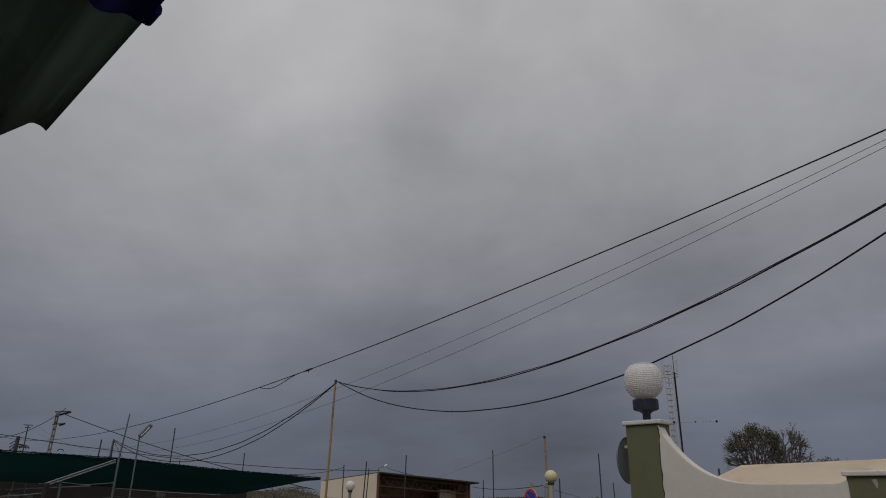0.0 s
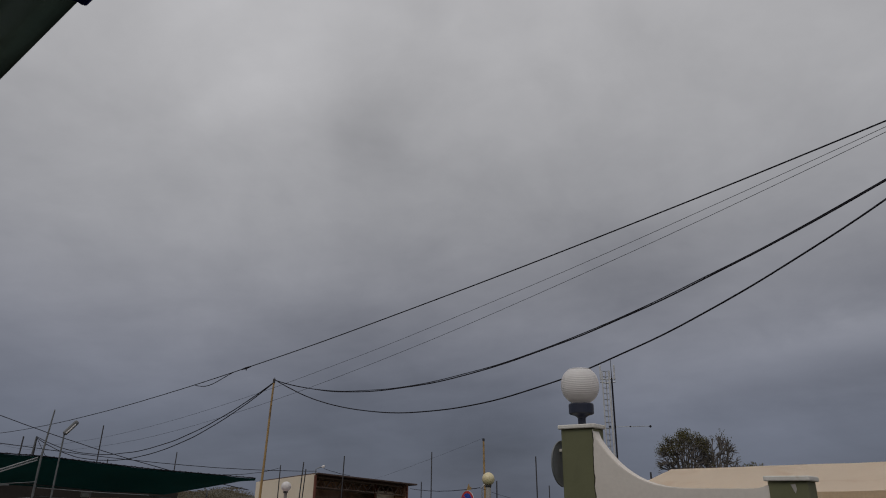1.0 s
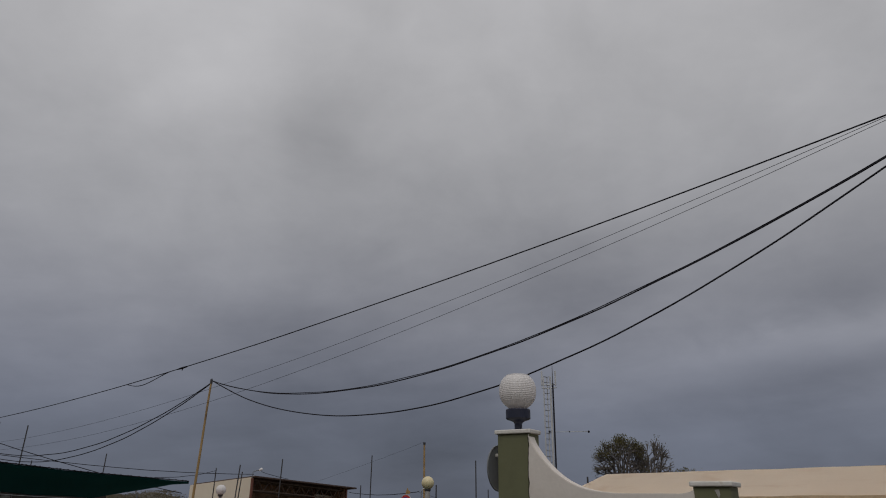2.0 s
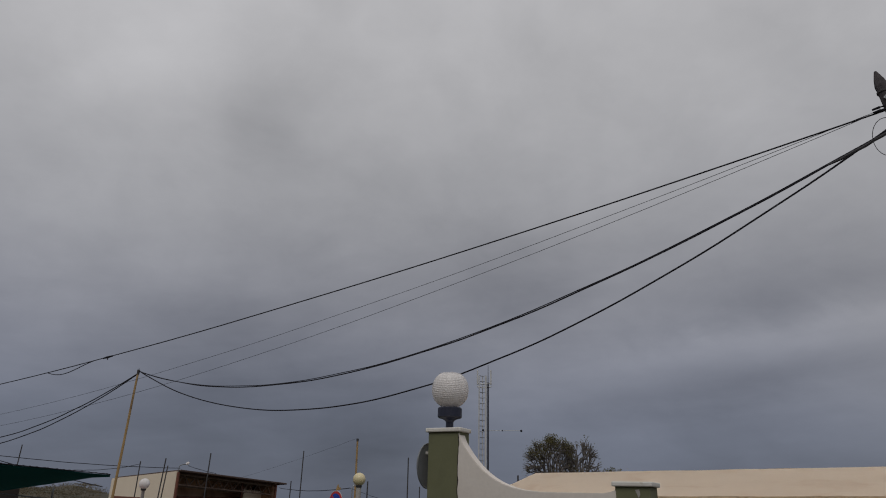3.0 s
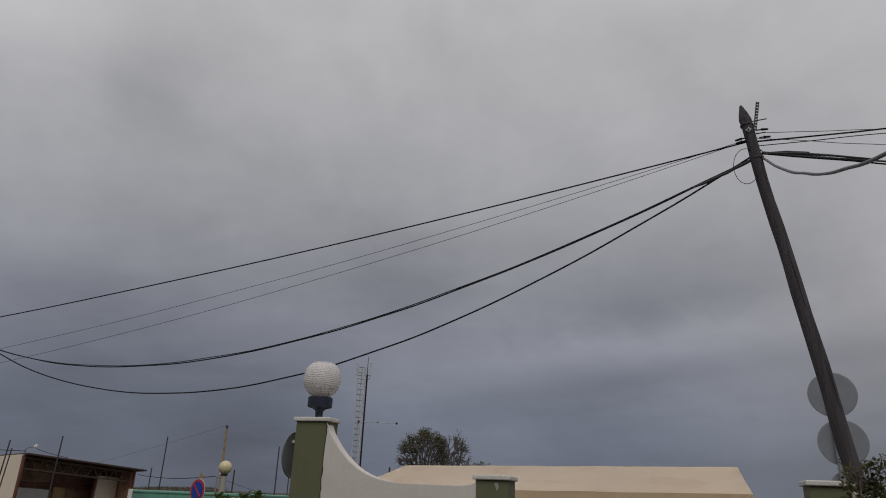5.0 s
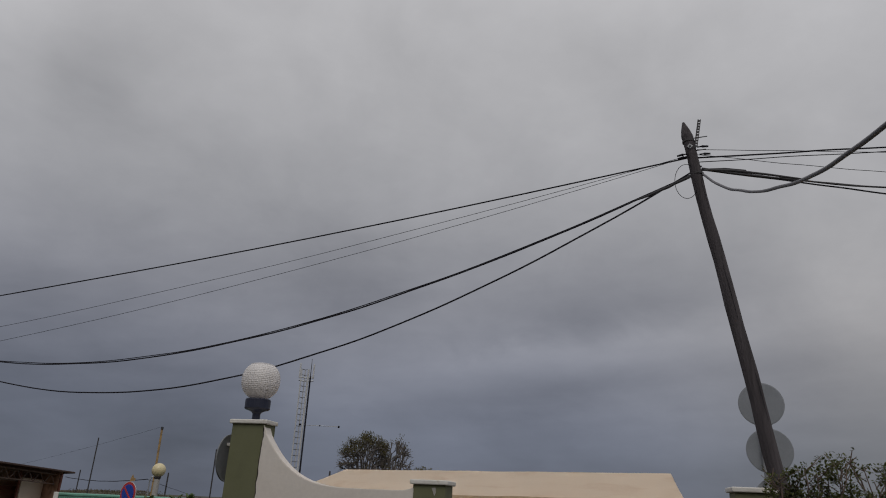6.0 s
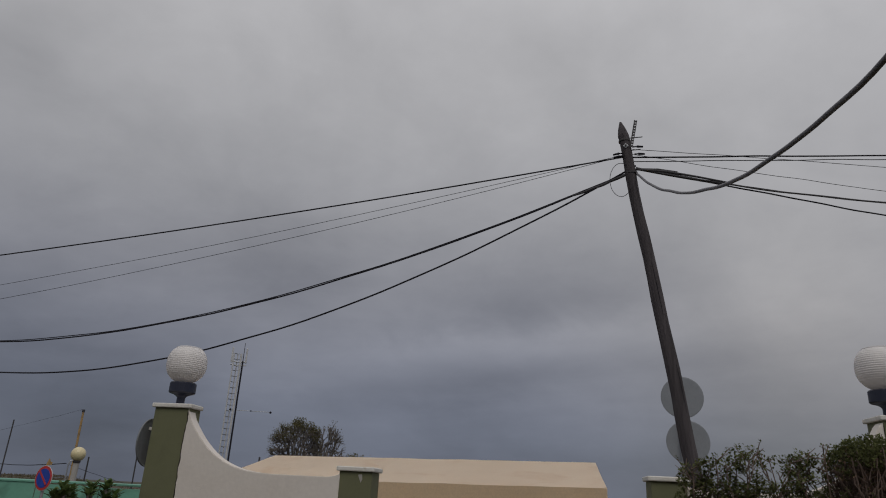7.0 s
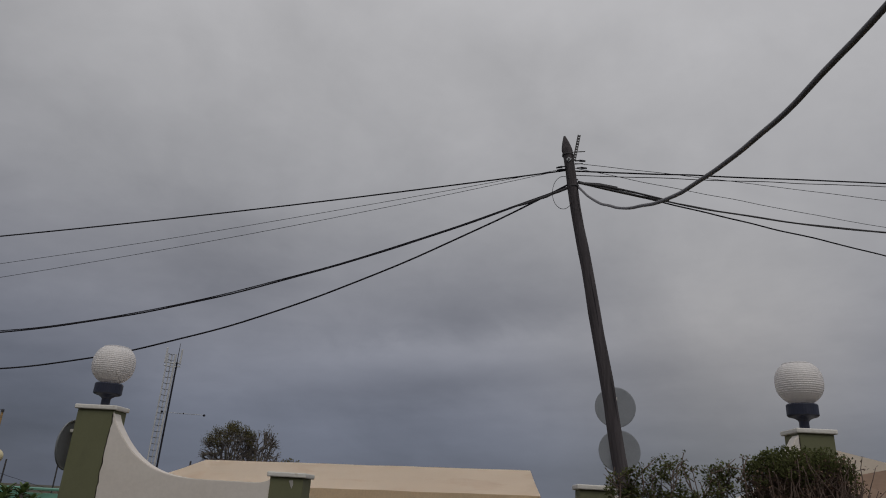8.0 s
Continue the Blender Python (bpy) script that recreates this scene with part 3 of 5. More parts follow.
# ---- overhead cables ----
def cable(a, b, za, zb, sag, skew, r, label, mat=None, belly=0.0, steps=70, u0=0.0, u1=1.0, group="overhead cables"):
    a, b = Vector((a[0], a[1])), Vector((b[0], b[1]))
    seed = random.random() * 50
    pts = []
    for k in range(steps + 1):
        u = u0 + (u1 - u0) * k / steps
        p = a.lerp(b, u)
        z = (1 - u) * za + u * zb - 4 * sag * u * (1 - u) + skew * u * (1 - u) * (1 - 2 * u) - 16 * belly * (u * (1 - u)) ** 2
        z += 0.012 * noise.noise(Vector((u * 14, seed, 0))) * min(1, 12 * u, 12 * (1 - u))
        pts.append((p.x, p.y, z))
    bm = tube(bmesh.new(), pts, r, 6)
    ob = part("overhead_cable", bm, mat or CABLE, smooth=True)
    return tagged(ob, label, "cable", group)


YP = Vector((-2.306, 14.822, 3.90))
TOP = (5.91, 4.46)
JOINT = (5.92, 4.43)
cable(TOP, (-26.84, 39.79), 5.410, 5.365, 2.053, 1.160, 0.0085, "thick black cable strung from pole top to far post", belly=-0.092)
cable(TOP, (-24.0, 41.57), 5.4434, 4.937, 2.005, 0.075, 0.0030, "thin dark wire strung from pole top")
cable(TOP, (-24.0, 41.57), 5.4345, 5.335, 2.449, -0.105, 0.0030, "thin dark wire strung from pole top")
cable(JOINT, YP, 5.219, 3.918, 1.118, 0.567, 0.009, "black cable sagging from wooden pole to yellow pole")
cable(JOINT, YP, 5.225, 3.918, 1.100, 0.567, 0.006, "black cable twisted beside another to yellow pole")
cable(JOINT, YP, 5.270, 3.925, 1.597, 0.385, 0.010, "lower black cable sagging from wooden pole to yellow pole", belly=0.034)
cable(YP, (-10.14, 21.75), 3.870, 3.153, 0.949, -0.233, 0.010, "black cable hanging from yellow pole to thin post")
cable(YP, (-10.14, 21.75), 3.859, 3.126, 1.078, -0.168, 0.010, "black cable hanging from yellow pole to thin post")
NEXT, NEXT2 = (14.0, 0.0), (13.97, 0.98)
cable(TOP, NEXT, 5.489, 5.697, -0.05, 0, 0.0034, "thin wire strung from wooden pole")
cable(TOP, NEXT, 5.385, 6.395, -0.03, 0, 0.009, "thick black cable strung from wooden pole")
cable(TOP, NEXT, 5.330, 6.40, -0.01, 0, 0.005, "black cable strung beside a thicker one")
cable(TOP, NEXT2, 5.424, 5.651, 0.056, 0, 0.0034, "thin wire strung from wooden pole")
cable(JOINT, NEXT, 5.233, 6.023, 0.422, 0, 0.010, "bundled weathered cable strung from pole joint", CABLE_WORN)
cable(JOINT, NEXT, 5.245, 6.000, 0.430, 0, 0.008, "bundled weathered cable strung from pole joint", CABLE_WORN)
cable(JOINT, NEXT2, 5.224, 4.879, -0.012, 0.042, 0.009, "black cable branching from pole joint")
cable(JOINT, (2.19, 0.19), 5.175, 3.170, 0.509, 0.077, 0.0128, "thick grey cable sagging from pole towards the house", CABLE_GREY, u1=1.25)
# thicker wrapped start of the bundle at the joint
bm = bmesh.new()
jo = Vector((5.93, 4.42, 5.22))
tube(bm, [jo, jo + Vector((0.28, -0.155, 0.012)), jo + Vector((0.62, -0.34, -0.014)), jo + Vector((1.0, -0.55, -0.055))], [0.012, 0.015, 0.013, 0.010], 8)
tube(bm, [jo + Vector((0.02, -0.01, 0.012)), jo + Vector((0.22, -0.12, 0.030)), jo + Vector((0.42, -0.23, 0.018))], [0.008, 0.011, 0.012], 8)
tagged(part("cable_joint_sleeve", bm, CABLE_WORN), "weathered wrapped sleeve where cables meet at the pole", "cable sleeve")
# the two sagging cables leave the pole taped into one thick strand
bm = bmesh.new()
strand = []
for k in range(11):
    u = 0.055 * k / 10
    q = Vector(JOINT).lerp(Vector((YP.x, YP.y)), u)
    upper = (1 - u) * 5.219 + u * 3.918 - 4 * 1.118 * u * (1 - u) + 0.567 * u * (1 - u) * (1 - 2 * u)
    strand.append((q.x, q.y, upper - 0.014 * math.sin(math.pi * k / 10) + 0.004 * math.sin(k * 2.1)))
tube(bm, strand, [0.017, 0.018, 0.016, 0.017, 0.015, 0.016, 0.015, 0.014, 0.014, 0.012, 0.009], 8)
tagged(part("cable_strand", bm, CABLE_WORN), "thick taped strand of cables leaving the wooden pole", "cable sleeve")

# ---- round road signs seen from behind ----
def round_signs(foot, heights, size, facing, label):
    t = thing("road_sign", Vector((foot[0], foot[1], ground_height(*foot[:2]))), label, "road sign", "round signs seen from behind")
    back = spot(facing, 1)
    f = Vector((foot[0], foot[1], 0))
    bm = bmesh.new()
    rod(bm, f + Vector((0, 0, ground_height(*foot[:2]) - 0.1)), f + Vector((0, 0, max(heights) + 0.2)), 0.03, seg=12)
    part("post", bm, STEEL, t)
    for z in heights:
        off = spot(facing + 90, 0.034 + (heights[0] - z) * 0.061)
        m = Matrix.Translation(f + off + back * 0.06 + Vector((0, 0, z))) @ pose(0, 0, 0, 90, 0, -facing)
        bm = bmesh.new()
        r = size / 2
        lathe(bm, [(r - 0.014, 0.012), (r, 0.010), (r, -0.012), (r - 0.012, -0.014), (r - 0.02, -0.006)], m, 48)
        disc = part("disc", bm, SIGN_BACK, t, "plain grey metal back of a round sign")
        bm = bmesh.new()
        box(bm, (0.10, 0.03, 0.05), Matrix.Translation(f + off * 0.5 + back * 0.02 + Vector((0, 0, z + 0.12))) @ pose(0, 0, 0, 0, 0, -facing))
        part("clamp", bm, WHITE_CAP, t)


round_signs((8.69, 6.05), (3.10, 2.475, 1.84), 0.592, 54, "two round grey sign backs on a post behind pole")


def pillar_discs():
    """Two round plates on brackets on the side of the first lamp pillar."""
    for z, r, s in ((1.862, 0.172, -0.186), (1.565, 0.075, -0.137)):
        m = gate(s, 0.0, z)
        t = thing("round_plate", gate(-0.114, 0.0, z), "round grey metal plate bracketed to the pillar side", "plate", "round plates on the pillar")
        bm = bmesh.new()
        lathe(bm, [(r - 0.012, -0.005), (r - 0.003, -0.004), (r, 0.0), (r, 0.008), (r - 0.006, 0.009), (r - 0.012, 0.005), (0.02, 0.004)], m @ pose(0, 0, 0, 0, 90, 0), 48)
        part("disc", bm, PLATE_GREY, t)
        bm = bmesh.new()
        box(bm, (-0.1 - s, 0.03, 0.022), gate((s - 0.1) / 2, -0.035, z + 0.55 * r), 0.003)
        part("bracket", bm, WHITE_CAP, t, "small white bracket")


pillar_discs()

# ---- cream marquee beyond the gate ----
def marquee():
    a, b = Vector((6.20, 14.69, 2.232)), Vector((11.20, 9.98, 2.373))
    run = Vector((b.x - a.x, b.y - a.y, 0)).normalized()
    front = Vector((run.y, -run.x, 0))
    if front.dot(a) > 0:
        front = -front
    t = thing("marquee", Vector((9.0, 13.0, -1.0)), "long cream canvas marquee with pitched roof", "marquee")
    drop = Vector((0, 0, -0.53))
    fl, fr = a + front * 2.2 - run * 0.34 + drop, b + front * 2.2 + run * 0.02 + drop
    bl, br = a - front * 2.2 - run * 0.34 + drop, b - front * 2.2 + run * 0.02 + drop

    def panel(name, c00, c10, c11, c01, nu, nv, mat, sag, label=""):
        bm = bmesh.new()
        g = []
        for j in range(nv + 1):
            row = []
            for i in range(nu + 1):
                u, v = i / nu, j / nv
                p = c00.lerp(c10, u).lerp(c01.lerp(c11, u), v)
                w = math.sin(math.pi * v) * (abs(math.sin(math.pi * u * max(1, nu // 6))) * 0.5 + 0.5)
                p = p + Vector((0, 0, -sag * w)) + Vector((0, 0, 0.012 * noise.noise(Vector((u * 9, v * 3, 1)))))
                row.append(bm.verts.new(p))
            g.append(row)
        for j in range(nv):
            for i in range(nu):
                bm.faces.new((g[j][i], g[j][i + 1], g[j + 1][i + 1], g[j + 1][i]))
        bmesh.ops.solidify(bm, geom=bm.faces[:], thickness=0.01)
        bmesh.ops.recalc_face_normals(bm, faces=bm.faces[:])
        return part(name, bm, mat, t, label)

    panel("roof_panel", fl, fr, b, a, 30, 8, CANVAS, 0.03)
    panel("roof_panel", br, bl, a, b, 30, 8, CANVAS, 0.03)
    panel("roof_panel", bl, fl, a, a + front * 0.01, 8, 8, CANVAS, 0.03)
    panel("roof_panel", fr, br, b - front * 0.01, b, 8, 8, CANVAS, 0.03)
    down = Vector((0, 0, -2.6))
    for p, q in ((fl, fr), (fr, br), (br, bl), (bl, fl)):
        panel("side_curtain", p + down, q + down, q, p, 24, 4, CANVAS_LOW, 0.0, "darker cream canvas side curtain")


marquee()

# ---- lattice mast ----
def lattice_mast():
    d = 60.0
    foot = spot(18.47, d, -2.3)
    t = thing("lattice_mast", foot, "tall pale lattice mast with panel antennas and whip", "mast")
    top = EYE + d * math.tan(radians(9.85))
    side, back = spot(108.7, 1), spot(18.7, 1)
    corners = [side * -0.36, side * -0.06 + back * 0.34, side * 0.22]
    for c, r in zip(corners, (0.055, 0.046, 0.085)):
        bm = bmesh.new()
        rod(bm, foot + c, Vector((foot.x, foot.y, top)) + c, r)
        part("leg", bm, MAST_WHITE, t)
    n = 30
    for k in range(n):
        at_ = Vector((foot.x, foot.y, -2.3 + (top + 2.3) * (k + 1) / n))
        bm = bmesh.new()
        rod(bm, at_ + corners[0], at_ + corners[1], 0.030, seg=6)
        part("rung", bm, DULL_STEEL, t)
        bm = bmesh.new()
        rod(bm, at_ + corners[1], at_ + corners[2], 0.020, seg=6)
        part("rung", bm, DULL_STEEL, t)
    b0 = Vector((foot.x, foot.y, 0))
    bm = bmesh.new()
    rod(bm, b0 + side * 0.42 + Vector((0, 0, -2.3)), b0 + side * 0.42 + Vector((0, 0, top - 0.6)), 0.075)
    part("cable_run", bm, CABLE, t, "black feeder cables up the mast")
    for s in (-0.5, 0.66):
        bm = bmesh.new()
        box(bm, (0.13, 0.10, 1.3), Matrix.Translation(b0 + side * s + Vector((0, 0, top - 0.15))) @ pose(0, 0, 0, 0, 0, -18.7), 0.04)
        part("panel_antenna", bm, MAST_WHITE, t)
        for dz in (-0.75, -1.05):
            bm = bmesh.new()
            rod(bm, b0 + Vector((0, 0, top + dz)), b0 + side * s * 1.1 + Vector((0, 0, top + dz + 0.1)), 0.05)
            part("antenna_bracket", bm, STEEL, t)
    bm = bmesh.new()
    rod(bm, b0 + side * 0.42 + Vector((0, 0, top - 1.2)), b0 + side * 0.42 + Vector((0, 0, EYE + d * math.tan(radians(10.72)))), 0.045, 0.02)
    part("whip_antenna", bm, DARK_STEEL, t)
    zb = EYE + d * math.tan(radians(5.45))
    bm = bmesh.new()
    rod(bm, b0 + Vector((0, 0, zb)), b0 + side * 3.25 + Vector((0, 0, zb + 0.05)), 0.022)
    part("boom", bm, STEEL, t, "thin horizontal boom")
    for s in (0.0, 1.65, 3.25):
        bm = bmesh.new()
        bmesh.ops.create_icosphere(bm, subdivisions=1, radius=0.11 if s != 1.65 else 0.07, matrix=Matrix.Translation(b0 + side * s + Vector((0, 0, zb + 0.03))))
        part("boom_fitting", bm, CABLE, t)


lattice_mast()

# ---- tree with a half bare, half leafy crown ----
def crown_tree():
    d = 50.0
    foot = spot(24.7, d, -2.3)
    side, back = spot(114.7, 1), spot(24.7, 1)
    t = thing("tree", foot, "round-crowned tree half in leaf and half bare", "tree")
    wood, leaves = bmesh.new(), bmesh.new()
    up_ = Vector((0, 0, 1))
    level = Vector((foot.x, foot.y, 0))
    for off, half, z0, z1, mains, leafy in ((-0.66, 1.84, 2.55, 5.98, 19, 1.0), (1.36, 1.36, 2.65, 5.72, 13, 0.05)):
        fork = level + side * off * 0.80 + up_ * 1.9
        tube(wood, [Vector((fork.x, fork.y, -2.3)), fork - up_ * 1.2 + jitter(0.06), fork], [0.30, 0.23, 0.20], 8)
        centre = level + side * off + up_ * (z0 + (z1 - z0) * 0.34)
        rise_ = z1 - centre.z

        def shell(a, el):
            return side * math.cos(a) * math.cos(el) * half + back * math.sin(a) * math.cos(el) * half + up_ * math.sin(el) * rise_

        def limb(p, q, r0, r1, bend):
            m = p.lerp(q, 0.5) + Vector((q.x - p.x, q.y - p.y, 0)) * bend + jitter(0.05)
            tube(wood, [p, m, q], [r0, (r0 + r1) / 2, r1], 6)

        for k in range(mains):
            a, h = 2 * math.pi * (k * 0.618) + 0.3, (k + 0.5) / mains
            el = math.asin(-0.28 + 1.22 * h)
            knot = centre + shell(a, el) * 0.40 + jitter(0.10)
            limb(fork + jitter(0.05), knot, 0.062, 0.046, 0.16)
            for j in range(4):
                a1, e1 = a + random.gauss(0, 0.42), max(-0.42, min(1.4, el + random.gauss(0, 0.30)))
                elbow = centre + shell(a1, e1) * random.uniform(0.62, 0.72)
                limb(knot, elbow, 0.040, 0.030, 0.10)
                for i in range(3):
                    a2, e2 = a1 + random.gauss(0, 0.24), max(-0.45, min(1.5, e1 + random.gauss(0, 0.19)))
                    ray_ = shell(a2, e2)
                    tip = centre + ray_ * random.uniform(0.86, 0.98)
                    limb(elbow, tip, 0.028, 0.020, 0.06)
                    for q in range(3):
                        end = tip + ray_.normalized() * random.uniform(0.02, 0.16) + jitter(0.17)
                        tube(wood, [elbow.lerp(tip, random.uniform(0.5, 0.95)), end], [0.020, 0.015], 4)
                        green = leafy if e2 > 0.30 else leafy * 0.06
                        if (end - level).dot(side) > 0.85:
                            green = min(green, 0.12)
                        for c in range(9 if random.random() < green else (3 if random.random() < 0.3 else 0)):
                            leaf(leaves, end + jitter(0.19), ray_.normalized() + jitter(1.0), up_, random.uniform(0.08, 0.14), 0.06)
    tagged(part("branch_crown", wood, BARK, t), kind="stuff")
    tagged(part("crown", leaves, LEAF, t, "sparse dull green foliage"), kind="stuff")


crown_tree()

# ---- open shed with roof trusses ----
def shed():
    c, l, r = sight(-5.13, 1.63, 38), sight(-9.51, 0.96, 45), sight(2.27, 0.92, 45)
    base = -2.3
    t = thing("open_shed", Vector((c.x, c.y, base)), "cream walled open shed with rusty roof trusses", "shed")
    flat = lambda p, z: Vector((p.x, p.y, z))
    depth = Vector((l.x - c.x, l.y - c.y, l.z - c.z))
    inward = Vector((depth.x, depth.y, 0)).normalized()
    along = Vector((r.x - c.x, r.y - c.y, 0)).normalized()

    def slab(name, pts, thick, mat, label=""):
        bm = bmesh.new()
        f = bm.faces.new([bm.verts.new(p) for p in pts])
        ext = bmesh.ops.extrude_face_region(bm, geom=[f])
        for v in ext["geom"]:
            if isinstance(v, bmesh.types.BMVert):
                v.co += thick
        bmesh.ops.recalc_face_normals(bm, faces=bm.faces[:])
        return part(name, bm, mat, t, label)

    slab("side_wall", [flat(c, base), flat(l, base), l, c], along * 0.10, CREAM_WALL, "plain cream rendered side wall")
    # corrugated roof sheet, its front edge hanging over
    bm = bmesh.new()
    n = 240
    f0, f1 = c + along * 0.11 - inward * 0.25, r + along * 0.75 - inward * 0.35
    rows = []
    for k in range(n + 1):
        p = f0.lerp(f1, k / n) + Vector((0, 0, 0.05 + 0.014 * math.sin(2 * math.pi * k / 3.0)))
        q = p + depth
        rows.append([bm.verts.new(v) for v in (p - Vector((0, 0, 0.05)), p + Vector((0, 0, 0.02)), q + Vector((0, 0, 0.02)), q - Vector((0, 0, 0.05)))])
    for a_, b_ in zip(rows, rows[1:]):
        for i in range(4):
            bm.faces.new((a_[i], b_[i], b_[(i + 1) % 4], a_[(i + 1) % 4]))
    bm.faces.new(rows[0])
    bm.faces.new(rows[-1][::-1])
    bmesh.ops.recalc_face_normals(bm, faces=bm.faces[:])
    part("roof", bm, BROWN_EDGE, t, "dark brown corrugated sheet roof")
    back = c + depth * 0.36 + along * 0.11
    slab("back_wall", [flat(back, base), flat(back + (r - c) * 0.97, base), back + (r - c) * 0.97 + Vector((0, 0, 0.05)), back + Vector((0, 0, 0.05))], inward * 0.2, SHED_DARK, "dark brown boarded back wall")
    slab("far_wall", [flat(r, base), flat(r + depth, base), r + depth + Vector((0, 0, 0.03)), r + Vector((0, 0, 0.03))], -along * 0.2, SHED_DARK)
    turn = pose(0, 0, 0, 0, 0, math.degrees(math.atan2(along.y, along.x)))

    def panel(name, u0, u1, drop0, drop1, inset, mat, label):
        p0, p1 = c.lerp(r, u0) + inward * inset, c.lerp(r, u1) + inward * inset
        low0 = flat(p0, base if drop1 is None else p0.z - drop1)
        low1 = flat(p1, base if drop1 is None else p1.z - drop1)
        slab(name, [low0, low1, p1 - Vector((0, 0, drop0)), p0 - Vector((0, 0, drop0))], inward * 0.1, mat, label)

    panel("partition", 0.76, 0.965, 0.45, None, 1.2, CREAM_WALL, "cream partition panel")
    panel("low_wall", 0.03, 0.33, 1.42, None, 0.9, CONCRETE, "low grey block wall")
    panel("sign_board", 0.42, 0.52, 1.25, 1.95, 1.6, YELLOW_PAINT, "dull yellow board")
    for u0, u1, drop in ((0.08, 0.21, 1.10),):
        p0, p1 = c.lerp(r, u0) + inward * 1.0 - Vector((0, 0, drop)), c.lerp(r, u1) + inward * 1.0 - Vector((0, 0, drop))
        bm = bmesh.new()
        hang = Vector((0, 0, 0.42))
        for a_, b_ in ((p0, p1), (p0 - hang, p1 - hang), (p0, p0 - hang), (p1, p1 - hang)):
            rod(bm, a_, b_, 0.020, seg=6)
        part("hanging_frame", bm, TRUSS, t, "rusty hanging pipe frame")
    for p, w in ((c + along * 0.07, 0.11), (r - along * 0.12, 0.13), (c.lerp(r, 0.72) + inward * 1.1, 0.10)):
        bm = bmesh.new()
        h = p.z - base - 0.05
        box(bm, (w, 0.10, h), Matrix.Translation(Vector((p.x, p.y, base + h / 2)) - inward * 0.07) @ turn, 0.012)
        part("post", bm, RUST_RED, t, "red-brown painted post")
    for inset in (0.25, 1.7):
        bm = bmesh.new()
        a, b = c + inward * inset + along * 0.3 - Vector((0, 0, 0.12)), r + inward * inset - along * 0.3 - Vector((0, 0, 0.12))
        low = Vector((0, 0, -0.50))
        rod(bm, a, b, 0.045)
        rod(bm, a + low, b + low, 0.035)
        n = 9
        for k in range(n):
            p, q = a.lerp(b, k / n), a.lerp(b, (k + 1) / n)
            rod(bm, p + low, (p + q) / 2, 0.023, seg=5)
            rod(bm, (p + q) / 2, q + low, 0.023, seg=5)
        part("truss", bm, TRUSS, t, "zigzag steel roof truss")
    bm = bmesh.new()
    box(bm, ((r - c).length * 0.96, 0.12, 0.22), Matrix.Translation((c + r) / 2 + inward * 2.2 - Vector((0, 0, 1.1))) @ turn)
    part("cross_beam", bm, RUST_RED, t)


shed()

# ---- thin posts standing about the far yard ----
def thin_post(bearing, rise, d, r, mat, label, name="thin_post", lean=0.0):
    top = sight(bearing, rise, d)
    foot = spot(bearing + lean, d, ground_height(top.x, top.y) - 0.1)
    bm = bmesh.new()
    mid = foot.lerp(top, 0.55) + jitter(0.015)
    tube(bm, [foot, mid, top], [r * 0.72, r * 0.66, r * 0.6], 8)
    tagged(part(name, bm, mat), label, "post", "thin posts in the yard")


for bearing, rise, d, r, lean in (
(-20.85, 4.69, 22, 0.026, -0.1), (-25.78, 3.67, 26, 0.035, -0.35), (-15.53, 3.0, 26, 0.028, -0.2),
    (-6.0, 2.52, 27, 0.035, -0.5), (-5.79, 2.00, 27, 0.032, -0.6), (-2.84, 3.03, 27, 0.035, -0.2), (4.16, 3.47, 30, 0.038, -0.05),
    (12.52, 3.21, 30, 0.042, 0.1), (13.5, 1.02, 30, 0.035, 0.05), (-7.78, 2.24, 40, 0.045, -0.1), (3.36, 1.18, 40, 0.045, 0.0), (9.38, 1.32, 28, 0.042, 0.05), (-20.2, 2.35, 30, 0.03, 0.0), (21.29, 2.05, 40, 0.08, 0.05),
):
    thin_post(bearing, rise, d, r, DARK_STEEL, "thin dark steel post standing in the yard", lean=lean)
thin_post(-24.98, 3.67, 24, 0.045, DARK_STEEL, "thin dark post holding two cables", lean=-0.02)
thin_post(-25.0, 3.65, 23.9, 0.030, DULL_STEEL, "thin steel prop leaning against a dark post", lean=-0.75)
low_, high_ = sight(-24.2, 2.4, 23.8), sight(-25.0, 3.66, 23.9)
cable(low_, high_, low_.z, high_.z, 0, 0, 0.007, "thin guy wire from the dark post down to the net")


def yellow_pole(top, foot, r, label):
    t = thing("yellow_pole", foot, label, "pole", "yellow poles")
    bm = bmesh.new()
    pts = [foot.lerp(top, k / 8) + (jitter(0.006) if 0 < k < 8 else Vector()) for k in range(9)]
    tube(bm, pts, [r * (1.2 - 0.42 * k / 8) for k in range(9)], 10)
    part("shaft", bm, YELLOW_PAINT, t)
    bm = bmesh.new()
    rod(bm, top - Vector((0, 0, 0.07)), top + Vector((0, 0, 0.02)), r * 1.05, seg=10)
    rod(bm, top, top + Vector((0.006, 0, 0.045)), 0.006, seg=5)
    part("top_fitting", bm, DARK_STEEL, t)


yellow_pole(YP + Vector((0, 0, 0.02)), Vector((-2.405, 14.81, -0.3)), 0.025, "slim worn yellow pole carrying black cables")
yellow_pole(sight(8.35, 4.52, 30), spot(8.60, 30, -2.3), 0.050, "worn yellow pole behind a globe lamp")


